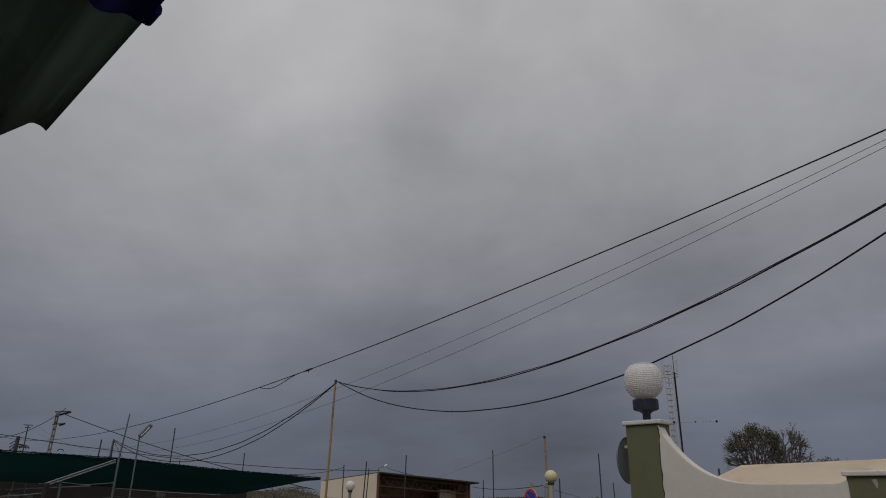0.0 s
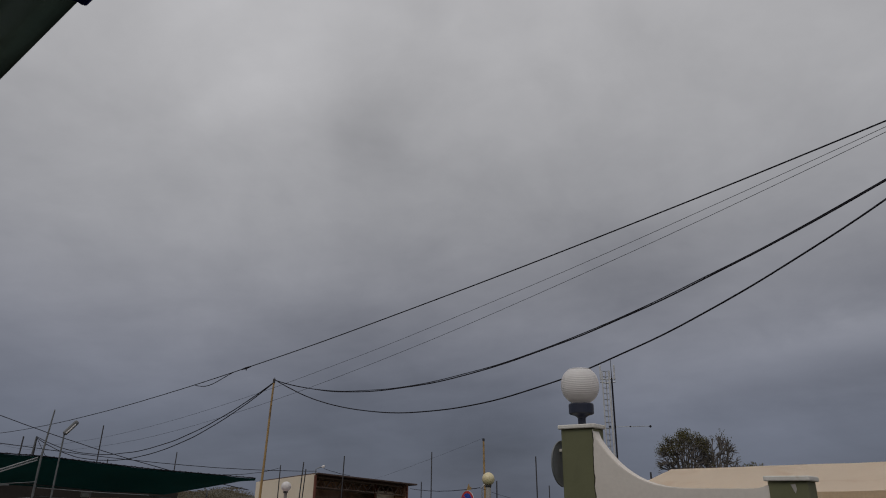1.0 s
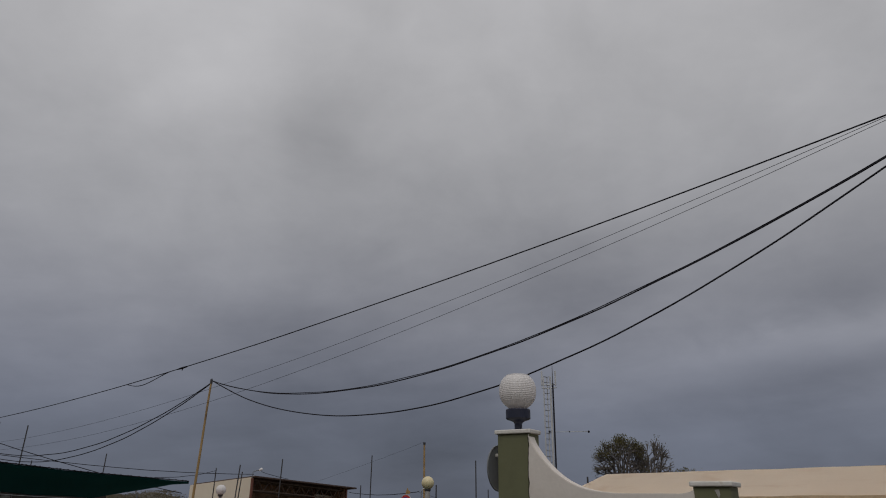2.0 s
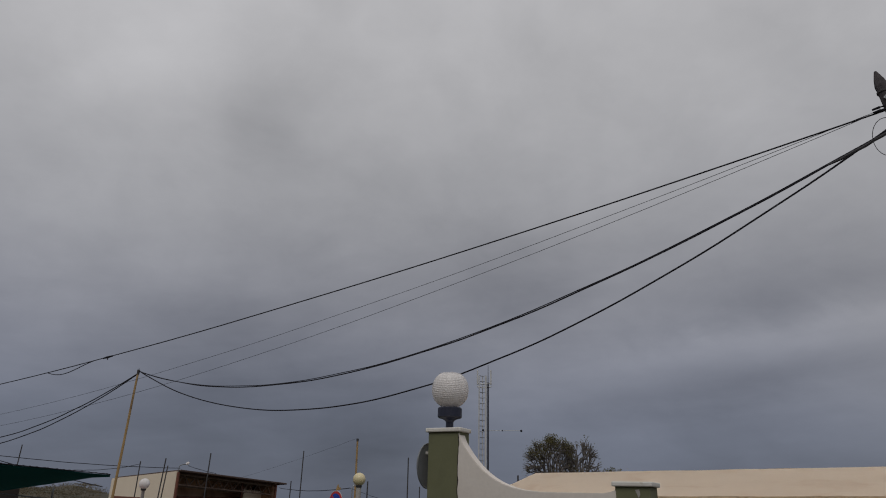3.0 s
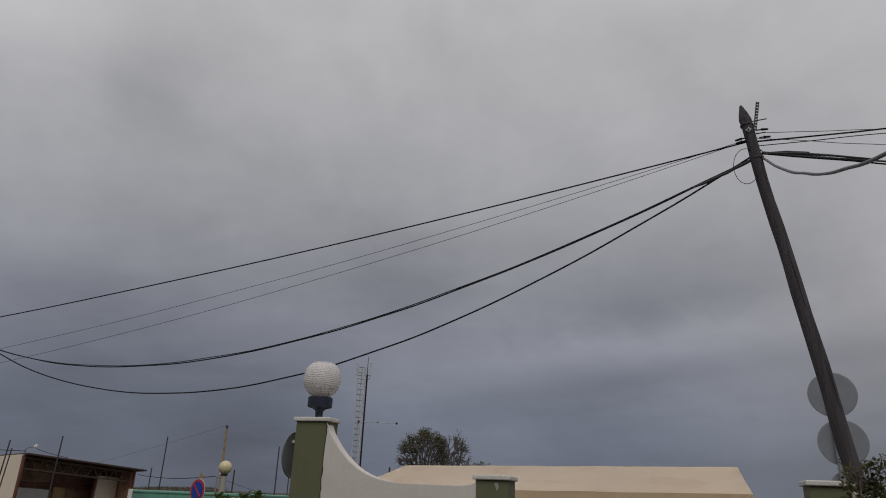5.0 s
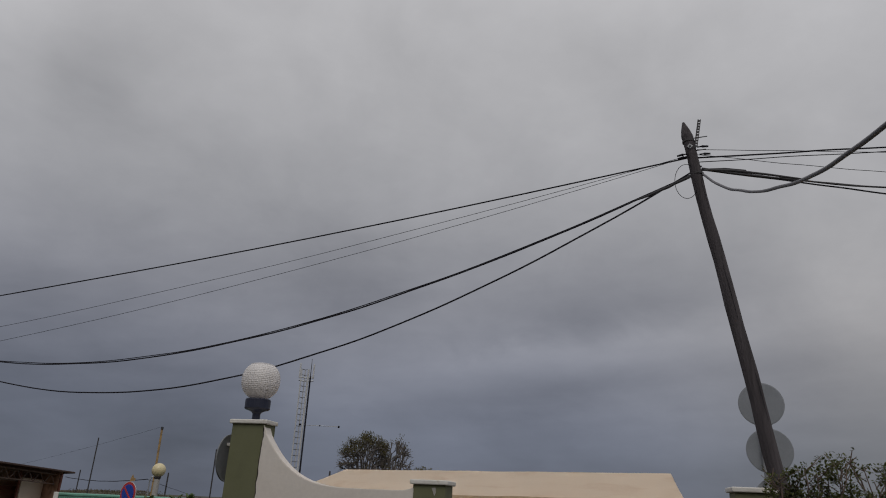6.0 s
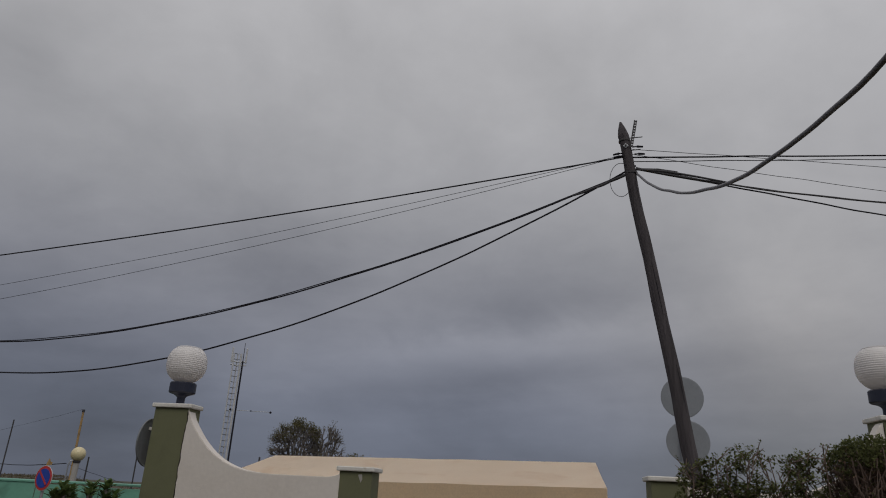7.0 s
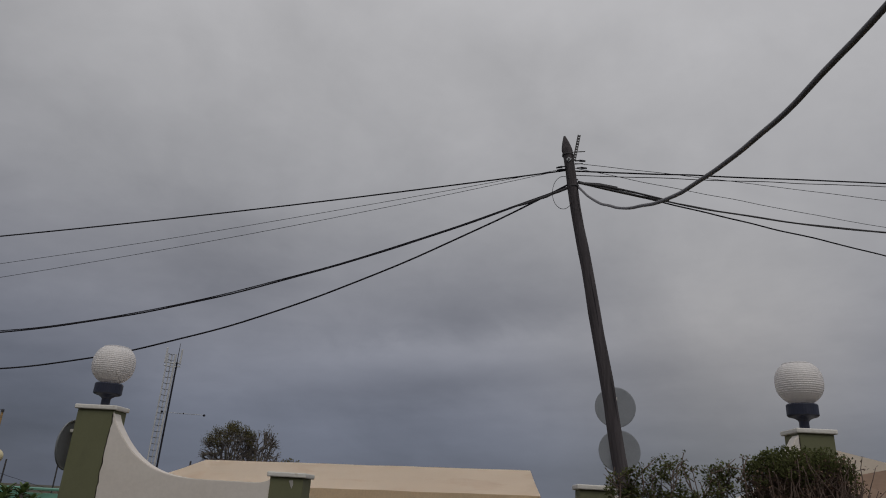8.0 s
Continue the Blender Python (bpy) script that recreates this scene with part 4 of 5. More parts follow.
# ---- lamp posts in the yard ----
def post_lamp(bearing, rise, d, size, globe_mat, post_mat, post_r, label):
    c = sight(bearing, rise, d)
    foot = Vector((c.x, c.y, ground_height(c.x, c.y)))
    t = thing("globe_post_lamp", foot, label, "lamp", "globe lamps in the yard")
    bm = bmesh.new()
    bmesh.ops.create_uvsphere(bm, u_segments=28, v_segments=18, radius=size / 2, matrix=Matrix.Translation(c))
    part("globe", bm, globe_mat, t, smooth=True)
    bm = bmesh.new()
    lathe(bm, [(size * 0.22, -size * 0.62), (size * 0.26, -size * 0.5), (size * 0.22, -size * 0.40)], Matrix.Translation(c), 16)
    part("holder", bm, DARK_STEEL, t)
    bm = bmesh.new()
    rod(bm, foot - Vector((0, 0, 0.1)), c - Vector((0, 0, size * 0.55)), post_r * 1.15, post_r, 12)
    part("post", bm, post_mat, t)


post_lamp(-7.2, 0.67, 25, 0.33, GLOBE, POST_GREY, 0.05, "white globe lamp on a weathered grey post before shed")
post_lamp(8.72, 1.46, 24, 0.42, GLOBE_YELLOW, CONCRETE, 0.085, "yellowed globe lamp on a pale concrete post")


def street_light():
    d = 14.0
    foot, neck = spot(-23.40, d, -0.5), sight(-23.26, 4.0, d)
    t = thing("street_light", foot, "slim steel street light with a tilted box lantern", "street lamp")
    bm = bmesh.new()
    rod(bm, foot, neck, 0.017, 0.013, 10)
    part("post", bm, DULL_STEEL, t)
    bm = bmesh.new()
    a, b = sight(-23.28, 3.95, d), sight(-22.55, 4.88, d)
    turn = (b - a).to_track_quat("X", "Z").to_matrix().to_4x4()
    box(bm, ((b - a).length, 0.10, 0.08), Matrix.Translation((a + b) / 2) @ turn, 0.022)
    head = part("lantern", bm, DULL_STEEL, t, "grey box lantern")
    bm = bmesh.new()
    box(bm, ((b - a).length * 0.7, 0.085, 0.02), Matrix.Translation((a + b) / 2 + (b - a) * 0.08 + Vector((0.0, -0.03, -0.042))) @ turn, 0.008)
    part("diffuser", bm, GLOBE, head)


street_light()


def concrete_post():
    d = 40.0
    top, foot = sight(-28.92, 5.45, d), spot(-29.25, d, -2.3)
    side = spot(61, 1)
    t = thing("concrete_power_post", foot, "pale concrete power post with a crossarm", "pole")
    # two chords with a recessed web between them
    back = spot(-29, 1)
    for s in (-1, 1):
        bm = bmesh.new()
        tube(bm, [foot + side * s * 0.09, top + side * s * 0.045], [0.05, 0.04], 6)
        part("chord", bm, POST_GREY, t)
    for k in range(24):
        f = (k + 0.5) / 24
        p = foot.lerp(top, f)
        bm = bmesh.new()
        rod(bm, p - side * (0.09 - 0.045 * f), p + side * (0.09 - 0.045 * f), 0.085, seg=6)
        part("web", bm, POST_GREY, t)
    for dz, l in ((0.0, 0.50), (-0.62, 0.28)):
        bm = bmesh.new()
        rod(bm, top + Vector((0, 0, dz)) - side * 0.15, top + Vector((0, 0, dz + 0.06)) + side * l, 0.028)
        part("crossarm", bm, DARK_STEEL, t)
    for s, dz in ((0.46, -0.02), (0.30, -0.60), (0.22, -0.10)):
        bm = bmesh.new()
        rod(bm, top + side * (s - 0.14) + Vector((0, 0, dz - 0.05)), top + side * (s + 0.12) + Vector((0, 0, dz + 0.06)), 0.055, 0.045, 8)
        part("insulator", bm, CABLE, t)


concrete_post()
PY = (-19.06, 35.17)
cable(PY, (-6.25, 35.45), 5.313, 1.831, 0.237, 0, 0.019, "black cable strung from the concrete post")
cable((-18.0, 31.18), (-3.27, 37.86), 3.789, 2.826, 0.309, 0.215, 0.016, "black cable strung across the yard to shed", u0=-0.25)
cable((4.34, 29.68), (-0.7, 39.99), 4.004, 2.378, 0.054, 0, 0.0038, "thin wire from yellow pole down to shed")
cable((1.83, 41.96), (3.63, 25.74), 2.080, 1.958, 0.126, 0, 0.015, "black cable from shed to lamp post")
cable(PY, (-25.71, 30.64), 5.622, 8.441, 2.832, 0, 0.017, "black cable sagging away from the concrete post", u1=0.6)
cable((3.63, 25.74), (7.2, 29.0), 1.95, 1.2, 0.05, 0, 0.006, "thin cable running down from lamp post")

# ---- green shade net on a pipe frame ----
def shade_net():
    t = thing("shade_net_canopy", spot(-22, 18, -1.5), "dark green shade net stretched over pipe frame", "canopy")
    near = [(-38, 2.85, 15.5), (-31.95, 2.66, 16), (-24.4, 2.37, 17), (-17, 1.70, 18.5), (-9.55, 1.22, 20)]
    far = [(-38, 0.85, 21), (-31.6, 0.70, 21), (-24.0, 0.34, 21), (-16.0, -0.05, 21), (-9.55, 1.19, 20.2)]

    def run(rows, u):
        x = u * (len(rows) - 1)
        i = min(int(x), len(rows) - 2)
        f = x - i
        return sight(*[p + (q - p) * f for p, q in zip(rows[i], rows[i + 1])])

    bm = bmesh.new()
    nu, nv = 60, 10
    g = []
    for j in range(nv + 1):
        g.append([])
        for i in range(nu + 1):
            u, v = i / nu, j / nv
            p = run(near, u).lerp(run(far, u), v)
            p.z -= 0.05 * math.sin(math.pi * v) + 0.02 * noise.noise(Vector((u * 12, v * 2, 0)))
            g[-1].append(bm.verts.new(p))
    for j in range(nv):
        for i in range(nu):
            bm.faces.new((g[j][i], g[j][i + 1], g[j + 1][i + 1], g[j + 1][i]))
    bmesh.ops.solidify(bm, geom=bm.faces[:], thickness=0.008)
    part("net", bm, NET, t, "dark green woven net", smooth=True)
    bm = bmesh.new()
    tube(bm, [run(near, u / 20) + Vector((0, 0, 0.01)) for u in range(21)], 0.012, 6)
    part("edge_rope", bm, CABLE, t)
    bm = bmesh.new()
    for k in range(70):
        u = (k + random.uniform(0.1, 0.9)) / 70
        p, q = run(near, u), run(near, min(1, u + 0.004))
        rod(bm, p + Vector((0, 0, 0.018)), q + Vector((0, 0, 0.022)), 0.009, seg=5)
    tagged(part("edge_ties", bm, CABLE, t, "small dark ties along the edge"), kind="stuff")
    # pipes and slack cords in the shade beneath
    for b0, r0, b1, r1, d_, rad in ((-31.9, -0.32, -28.6, -0.02, 16.2, 0.016), (-31.9, -0.75, -28.8, -0.55, 16.0, 0.014), (-28.4, -0.60, -24.6, -0.35, 16.3, 0.012), (-30.9, -1.2, -30.75, 0.75, 16.6, 0.014), (-24.3, 0.30, -17.0, -0.10, 17.2, 0.012), (-24.3, -0.25, -18.0, -0.55, 18.0, 0.011)):
        bm = bmesh.new()
        p, q = sight(b0, r0, d_), sight(b1, r1, d_)
        tube(bm, [p, p.lerp(q, 0.5) - Vector((0, 0, 0.012)), q], rad * 0.75, 6)
        part("rail", bm, DULL_STEEL, t, "dull grey pipe rail")
    for rise_, a, b, d in ((0.10, -31.6, -26.0, 16.8), (0.60, -25.8, -8, 20.0)):
        bm = bmesh.new()
        rod(bm, sight(a, rise_ + 0.02, d), sight(b, rise_ + 0.35 if a < -30 else -0.95, d), 0.014)
        part("rail", bm, DULL_STEEL, t, "dull grey pipe rail")
    bm = bmesh.new()
    lo, hi = sight(-28.75, 0.62, 15.5), sight(-24.6, 2.30, 15.7)
    gap = Vector((0, 0, 0.048))
    rod(bm, lo, hi, 0.011, seg=6)
    rod(bm, lo - gap, hi - gap, 0.011, seg=6)
    for k in range(30):
        p, q = lo.lerp(hi, k / 30), lo.lerp(hi, (k + 1) / 30)
        rod(bm, p - (gap if k % 2 else gap * 0), q - (gap * 0 if k % 2 else gap), 0.006, seg=5)
    part("strut", bm, STEEL, t, "slanting galvanised lattice strut")
    bm = bmesh.new()
    tube(bm, [sight(-28.9, 0.60, 15.45), sight(-28.0, 0.69, 15.5), sight(-26.4, 0.52, 15.7), sight(-24.5, 0.68, 15.8)], 0.009, 6)
    part("rail", bm, DULL_STEEL, t, "dull grey pipe rail")
    bm = bmesh.new()
    rod(bm, sight(-28.75, 0.56, 15.4), sight(-28.9, 0.45, 15.4) - Vector((0, 0, 2.6)), 0.05)
    part("post", bm, SHADE_BOARD, t)
    for b, d, r in ((-31.6, 16.9, 0.016), (-30.0, 17.0, 0.014), (-27.9, 15.6, 0.02), (-24.45, 15.9, 0.03), (-13.0, 20.8, 0.025)):
        bm = bmesh.new()
        p = sight(b, 0.6 if b < -20 else 0.25, d)
        if b == -24.45:
            # the one long leaning post that stands up through the net's edge
            p = sight(-24.17, 5.60, d)
            tube(bm, [spot(-24.72, d, -2.0), sight(-24.42, 2.3, d), p], [0.028, 0.020, 0.012], 8)
        else:
            rod(bm, Vector((p.x, p.y, -2.0)), p, r)
        part("post", bm, DULL_STEEL, t)


shade_net()

# ---- no-parking sign, turquoise kiosk, far bits ----
def parking_sign():
    c = sight(7.18, -0.27, 17)
    foot = Vector((c.x, c.y, ground_height(c.x, c.y)))
    t = thing("road_sign", foot, "round no-parking sign, blue with a red ring and slash", "road sign")
    facing = 186.8 + 52
    bm = bmesh.new()
    rod(bm, foot - Vector((0, 0, 0.1)), c + Vector((0, 0, 0.24)), 0.028)
    part("post", bm, STEEL, t)
    f = spot(facing, 1)
    m = Matrix.Translation(c + f * 0.04) @ pose(0, 0, 0, 90, 0, 180 - facing)
    for name, r0, dz, mat in (("rim", 0.252, 0.0, MAST_WHITE), ("ring", 0.240, 0.006, SIGN_RED), ("field", 0.190, 0.012, SIGN_BLUE)):
        bm = bmesh.new()
        lathe(bm, [(r0, -0.004 + dz), (r0, 0.004 + dz)], m, 40)
        part(name, bm, mat, t)
    bm = bmesh.new()
    box(bm, (0.038, 0.36, 0.008), m @ pose(0, 0, 0.019, 0, 0, 45))
    part("slash", bm, SIGN_RED, t)
    bm = bmesh.new()
    prism(bm, [(-0.045, 0), (0.06, 0.02), (0.07, 0.07), (0.03, 0.08), (0.0, 0.15), (-0.03, 0.07)], 0.02, Matrix.Translation(c + Vector((0, 0, 0.25))) @ pose(0, 0, 0, 0, 0, 10))
    part("finial", bm, YELLOW_PAINT, t, "small yellow finial")


parking_sign()


def kiosk():
    a, b = sight(2.55, -0.36, 19), sight(14.6, -0.62, 19.5)
    t = thing("turquoise_kiosk", spot(8, 19.5, -1.4), "long turquoise painted sheet metal kiosk", "kiosk")
    run = (b - a).normalized()
    back = Vector((-run.y, run.x, 0))
    if back.dot(a) < 0:
        back = -back
    ang = math.degrees(math.atan2(run.y, run.x))
    n = 3
    for k in range(n):
        p, q = a.lerp(b, k / n), a.lerp(b, (k + 1) / n)
        bm = bmesh.new()
        h = 3.1
        box(bm, ((q - p).length - 0.012, 0.06, h), Matrix.Translation((p + q) / 2 - Vector((0, 0, h / 2 + 0.05))) @ pose(0, 0, 0, 0, 0, ang), 0.01)
        part("panel", bm, TURQUOISE, t)
    bm = bmesh.new()
    box(bm, ((b - a).length + 0.1, 2.2, 0.05), Matrix.Translation((a + b) / 2 + back * 1.05) @ pose(0, 0, 0, 0, 0, ang), 0.01)
    part("roof", bm, TURQUOISE, t)
    bm = bmesh.new()
    box(bm, (0.10, 0.12, 3.0), Matrix.Translation(a - run * 0.05 - Vector((0, 0, 1.5))) @ pose(0, 0, 0, 0, 0, ang), 0.01)
    part("corner_post", bm, WHITE_CAP, t)


kiosk()


def side_house():
    t = thing("cream_house", spot(76, 14, -0.6), "cream house with a brown lean-to roof", "house")
    a, b = sight(70.3, 5.10, 13.5), sight(80, 2.4, 13.0)
    back = spot(75, 4)
    bm = bmesh.new()
    pts = [a, b, b + back, a + back * 0.9]
    f = bm.faces.new([bm.verts.new(p) for p in pts])
    ext = bmesh.ops.extrude_face_region(bm, geom=[f])
    for v in ext["geom"]:
        if isinstance(v, bmesh.types.BMVert):
            v.co.z = -0.8
    bmesh.ops.recalc_face_normals(bm, faces=bm.faces[:])
    part("wall", bm, CANVAS, t)
    c, e = sight(69.5, 3.05, 12.6), sight(80, 5.3, 12.6)
    bm = bmesh.new()
    pts = [c, e, e - back * 0.35 - Vector((0, 0, 0.9)), c - back * 0.35 - Vector((0, 0, 0.5))]
    f = bm.faces.new([bm.verts.new(p) for p in pts])
    bmesh.ops.solidify(bm, geom=[f], thickness=0.06)
    part("lean_to_roof", bm, TERRACOTTA, t, "brown lean-to roof")


side_house()

# ---- plants ----
def twig(bm, p, q, r0, r1, bend, steps=3):
    """A kinked twig from p to q."""
    pts = [p.lerp(q, k / steps) + (jitter(bend) if 0 < k < steps else Vector()) for k in range(steps + 1)]
    tube(bm, pts, [r0 + (r1 - r0) * k / steps for k in range(steps + 1)], 5)
    return pts


def tuft(bm, p, d, n, spread_, size):
    """A cluster of small leaves round p that mostly follow d."""
    for i in range(n):
        leaf(bm, p + jitter(spread_), d * 0.7 + jitter(1.0), Vector((0, 0, 1)), size * random.uniform(0.7, 1.25), size * random.uniform(0.55, 0.85))


def open_shrub(s0, s1, top, stems, leafy, label):
    """A sparse, thorny shrub along the wall from s0 to s1: kinked stems that fork, with leaf tufts at their joints and tips."""
    foot = gate((s0 + s1) / 2, -0.48).translation
    t = thing("hedge_shrub", foot, label, "shrub", "hedge along the wall")
    wood, green = bmesh.new(), bmesh.new()
    for k in range(stems):
        s = s0 + (s1 - s0) * (k + random.uniform(0.2, 0.8)) / stems
        h = top(s) * random.uniform(0.955, 1.0)
        out = random.uniform(-0.62, -0.36)
        base = gate(s + random.gauss(0, 0.05), out, 0.0).translation
        knee = gate(s + random.gauss(0, 0.07), out, 1.45 + random.uniform(-0.1, 0.1)).translation
        tip = gate(s, out, h).translation
        twig(wood, base, knee, 0.010, 0.0065, 0.02)
        pts = twig(wood, knee, tip, 0.0052, 0.0025, 0.022, 4)
        tuft(green, tip, Vector((0, 0, 1)), random.choice((3, 8, 11)), 0.018, 0.019)
        for j in range(10):
            a = pts[0].lerp(pts[-1], random.uniform(0.15, 0.95))
            run_ = random.choice((-1, 1)) * random.uniform(0.04, 0.13)
            b = a + gate(run_, random.gauss(0, 0.05)).translation - gate(0).translation + Vector((0, 0, random.uniform(0.01, 0.12)))
            s_b = s + run_
            b.z = min(b.z, top(min(max(s_b, s0), s1)) - 0.005)
            if s0 - 0.02 < s_b < s1 + 0.05:
                twig(wood, a, b, 0.0030, 0.0017, 0.012, 2)
                deep = 1.0 if b.z < h - 0.08 else 0.55
                for i in range(4):
                    if random.random() < leafy * deep:
                        tuft(green, a.lerp(b, random.uniform(0.35, 1.08)), b - a, random.randint(8, 14), 0.023, 0.022)
    # bare arching shoots standing over the rest
    for k in range(int(7 * (s1 - s0) + 1)):
        s = random.uniform(s0 + 0.06, s1 - 0.06)
        out = random.uniform(-0.6, -0.4)
        a = gate(s, out, top(s) - 0.15).translation
        b = gate(s + random.choice((-1, 1)) * random.uniform(0.05, 0.12), out, top(s) + random.uniform(0.0, 0.035)).translation
        pts = twig(wood, a, b, 0.0050, 0.0026, 0.010, 3)
        twig(wood, pts[2], pts[2] + jitter(0.03) + Vector((0, 0, 0.035)), 0.003, 0.002, 0.004, 2)
        tuft(green, b, b - a, 5, 0.012, 0.017)
    tagged(part("branch_tangle", wood, TWIG, t), kind="stuff")
    tagged(part("foliage", green, LEAF_HEDGE, t, "small green leaves"), kind="stuff")


def dense_shrub(s0, s1, top, label):
    """A full clipped shrub: leafy over its crown, bare and brown in its underside."""
    foot = gate((s0 + s1) / 2, -0.48).translation
    t = thing("hedge_shrub", foot, label, "shrub", "hedge along the wall")
    wood, green, dry = bmesh.new(), bmesh.new(), bmesh.new()
    for k in range(46):
        s = random.uniform(s0 + 0.08, s1 - 0.08)
        base = gate(s, random.uniform(-0.56, -0.36), 0.0).translation
        knee = gate(s + random.gauss(0, 0.05), random.uniform(-0.62, -0.30), 1.35).translation
        twig(wood, base, knee, 0.012, 0.008, 0.02)
        for j in range(6):
            s2 = min(s1 - 0.02, max(s0 + 0.02, s + random.gauss(0, 0.12)))
            q = gate(s2, random.uniform(-0.70, -0.22), top(s2) - random.uniform(0.03, 0.20)).translation
            twig(wood, knee + jitter(0.02), q, 0.0055, 0.003, 0.025, 3)
    for k in range(1500):
        s = random.uniform(s0, s1)
        edge = min(1.0, min(s - s0, s1 - s) / 0.10)
        o = random.uniform(-1, 1)
        crown_ = top(s) - 0.07 * (1 - edge) ** 2 - 0.09 * abs(o) ** 2.5
        deep = random.random() ** 1.5 * 0.42
        p = gate(s, -0.46 + 0.27 * o * (0.55 + 0.45 * edge), crown_ - deep).translation
        brown = deep > 0.11 + 0.05 * math.sin(s * 17)
        d = jitter(0.7) + Vector((0, 0, 0.8))
        if brown:
            q = p + jitter(0.07) + Vector((0, 0, 0.03))
            twig(wood, p, q, 0.0028, 0.0018, 0.010, 2)
            tuft(dry, q, d, 4, 0.03, 0.017)
            if random.random() < 0.3:
                tuft(green, q, d, 4, 0.03, 0.018)
        else:
            tuft(green, p, d, 11, 0.030, 0.020)
    # bare shoots over its face
    for k in range(46):
        s = random.uniform(s0 + 0.05, s1 - 0.03)
        z = top(s) - random.uniform(0.10, 0.30)
        a = gate(s, -0.735, z - 0.14).translation
        b = gate(s + random.gauss(0, 0.07), -0.745, z + random.uniform(-0.02, 0.10)).translation
        twig(wood, a, b, 0.0036, 0.0020, 0.012, 4)
        tuft(dry, b, b - a, 2, 0.012, 0.016)
    # dry shoots curling out of its end
    for k in range(14):
        z = top(s1 - 0.05) - random.uniform(0.02, 0.34)
        a = gate(s1 - 0.12, random.uniform(-0.6, -0.35), z - 0.10).translation
        b = gate(s1 + random.uniform(0.0, 0.06), random.uniform(-0.6, -0.35), z).translation
        twig(wood, a, b, 0.0045, 0.0025, 0.018, 4)
        tuft(dry, b, b - a, 4, 0.012, 0.018)
    tagged(part("branch_tangle", wood, TWIG, t), kind="stuff")
    tagged(part("foliage", green, LEAF_HEDGE, t, "small green leaves"), kind="stuff")
    tagged(part("dry_foliage", dry, LEAF_DRY, t, "dry reddish brown leaves"), kind="stuff")


open_shrub(3.66, 4.30, lambda s: 1.935 + 0.035 * math.sin((s - 3.66) * 14 - 0.9) + 0.06 * max(0, s - 4.0), 17, 0.80, "sparse thorny green shrub before the wall")
open_shrub(3.47, 3.66, lambda s: 1.855 + 0.25 * max(0, s - 3.58), 6, 0.95, "small leafy green shrub at the foot of the pole")
dense_shrub(4.34, 4.895, lambda s: 2.028 - 0.85 * max(0, 4.60 - s) ** 2 - 0.35 * max(0, s - 4.66) ** 2, "dense clipped shrub with dry brown underside")


def rosette_plant(p, size, heads, label):
    foot = Vector((p.x, p.y, 0))
    t = thing("broadleaf_plant", foot, label, "plant", "broad-leaved plants")
    wood, green = bmesh.new(), bmesh.new()
    for k in range(heads):
        tip = p + Vector((random.uniform(-size, size), random.uniform(-size * 0.6, size * 0.6), random.uniform(-0.10, 0.0)))
        tip.z += 0.05 * (1 - ((tip.x - p.x) / size) ** 2)
        tube(wood, [foot + jitter(0.03), (foot + tip) / 2 + jitter(0.05), tip], [0.022, 0.018, 0.012], 6)
        for j in range(11):
            a = 2.4 * j + random.random() * 0.4
            d = Vector((math.cos(a), math.sin(a), random.uniform(0.35, 2.4)))
            broad_leaf(green, tip - Vector((0, 0, 0.004 * j)), d, Vector((0, 0, 1)), random.uniform(0.070, 0.105), random.uniform(0.036, 0.048))
    tagged(part("stem_cluster", wood, BARK, t), kind="stuff")
    tagged(part("foliage", green, LEAF_BROAD, t), kind="stuff")


rosette_plant(sight(9.15, -1.10, 7.0), 0.13, 10, "broad-leaved green plant beyond the wall")
rosette_plant(sight(11.75, -0.88, 7.0), 0.13, 10, "broad-leaved green plant beside the lamp pillar")

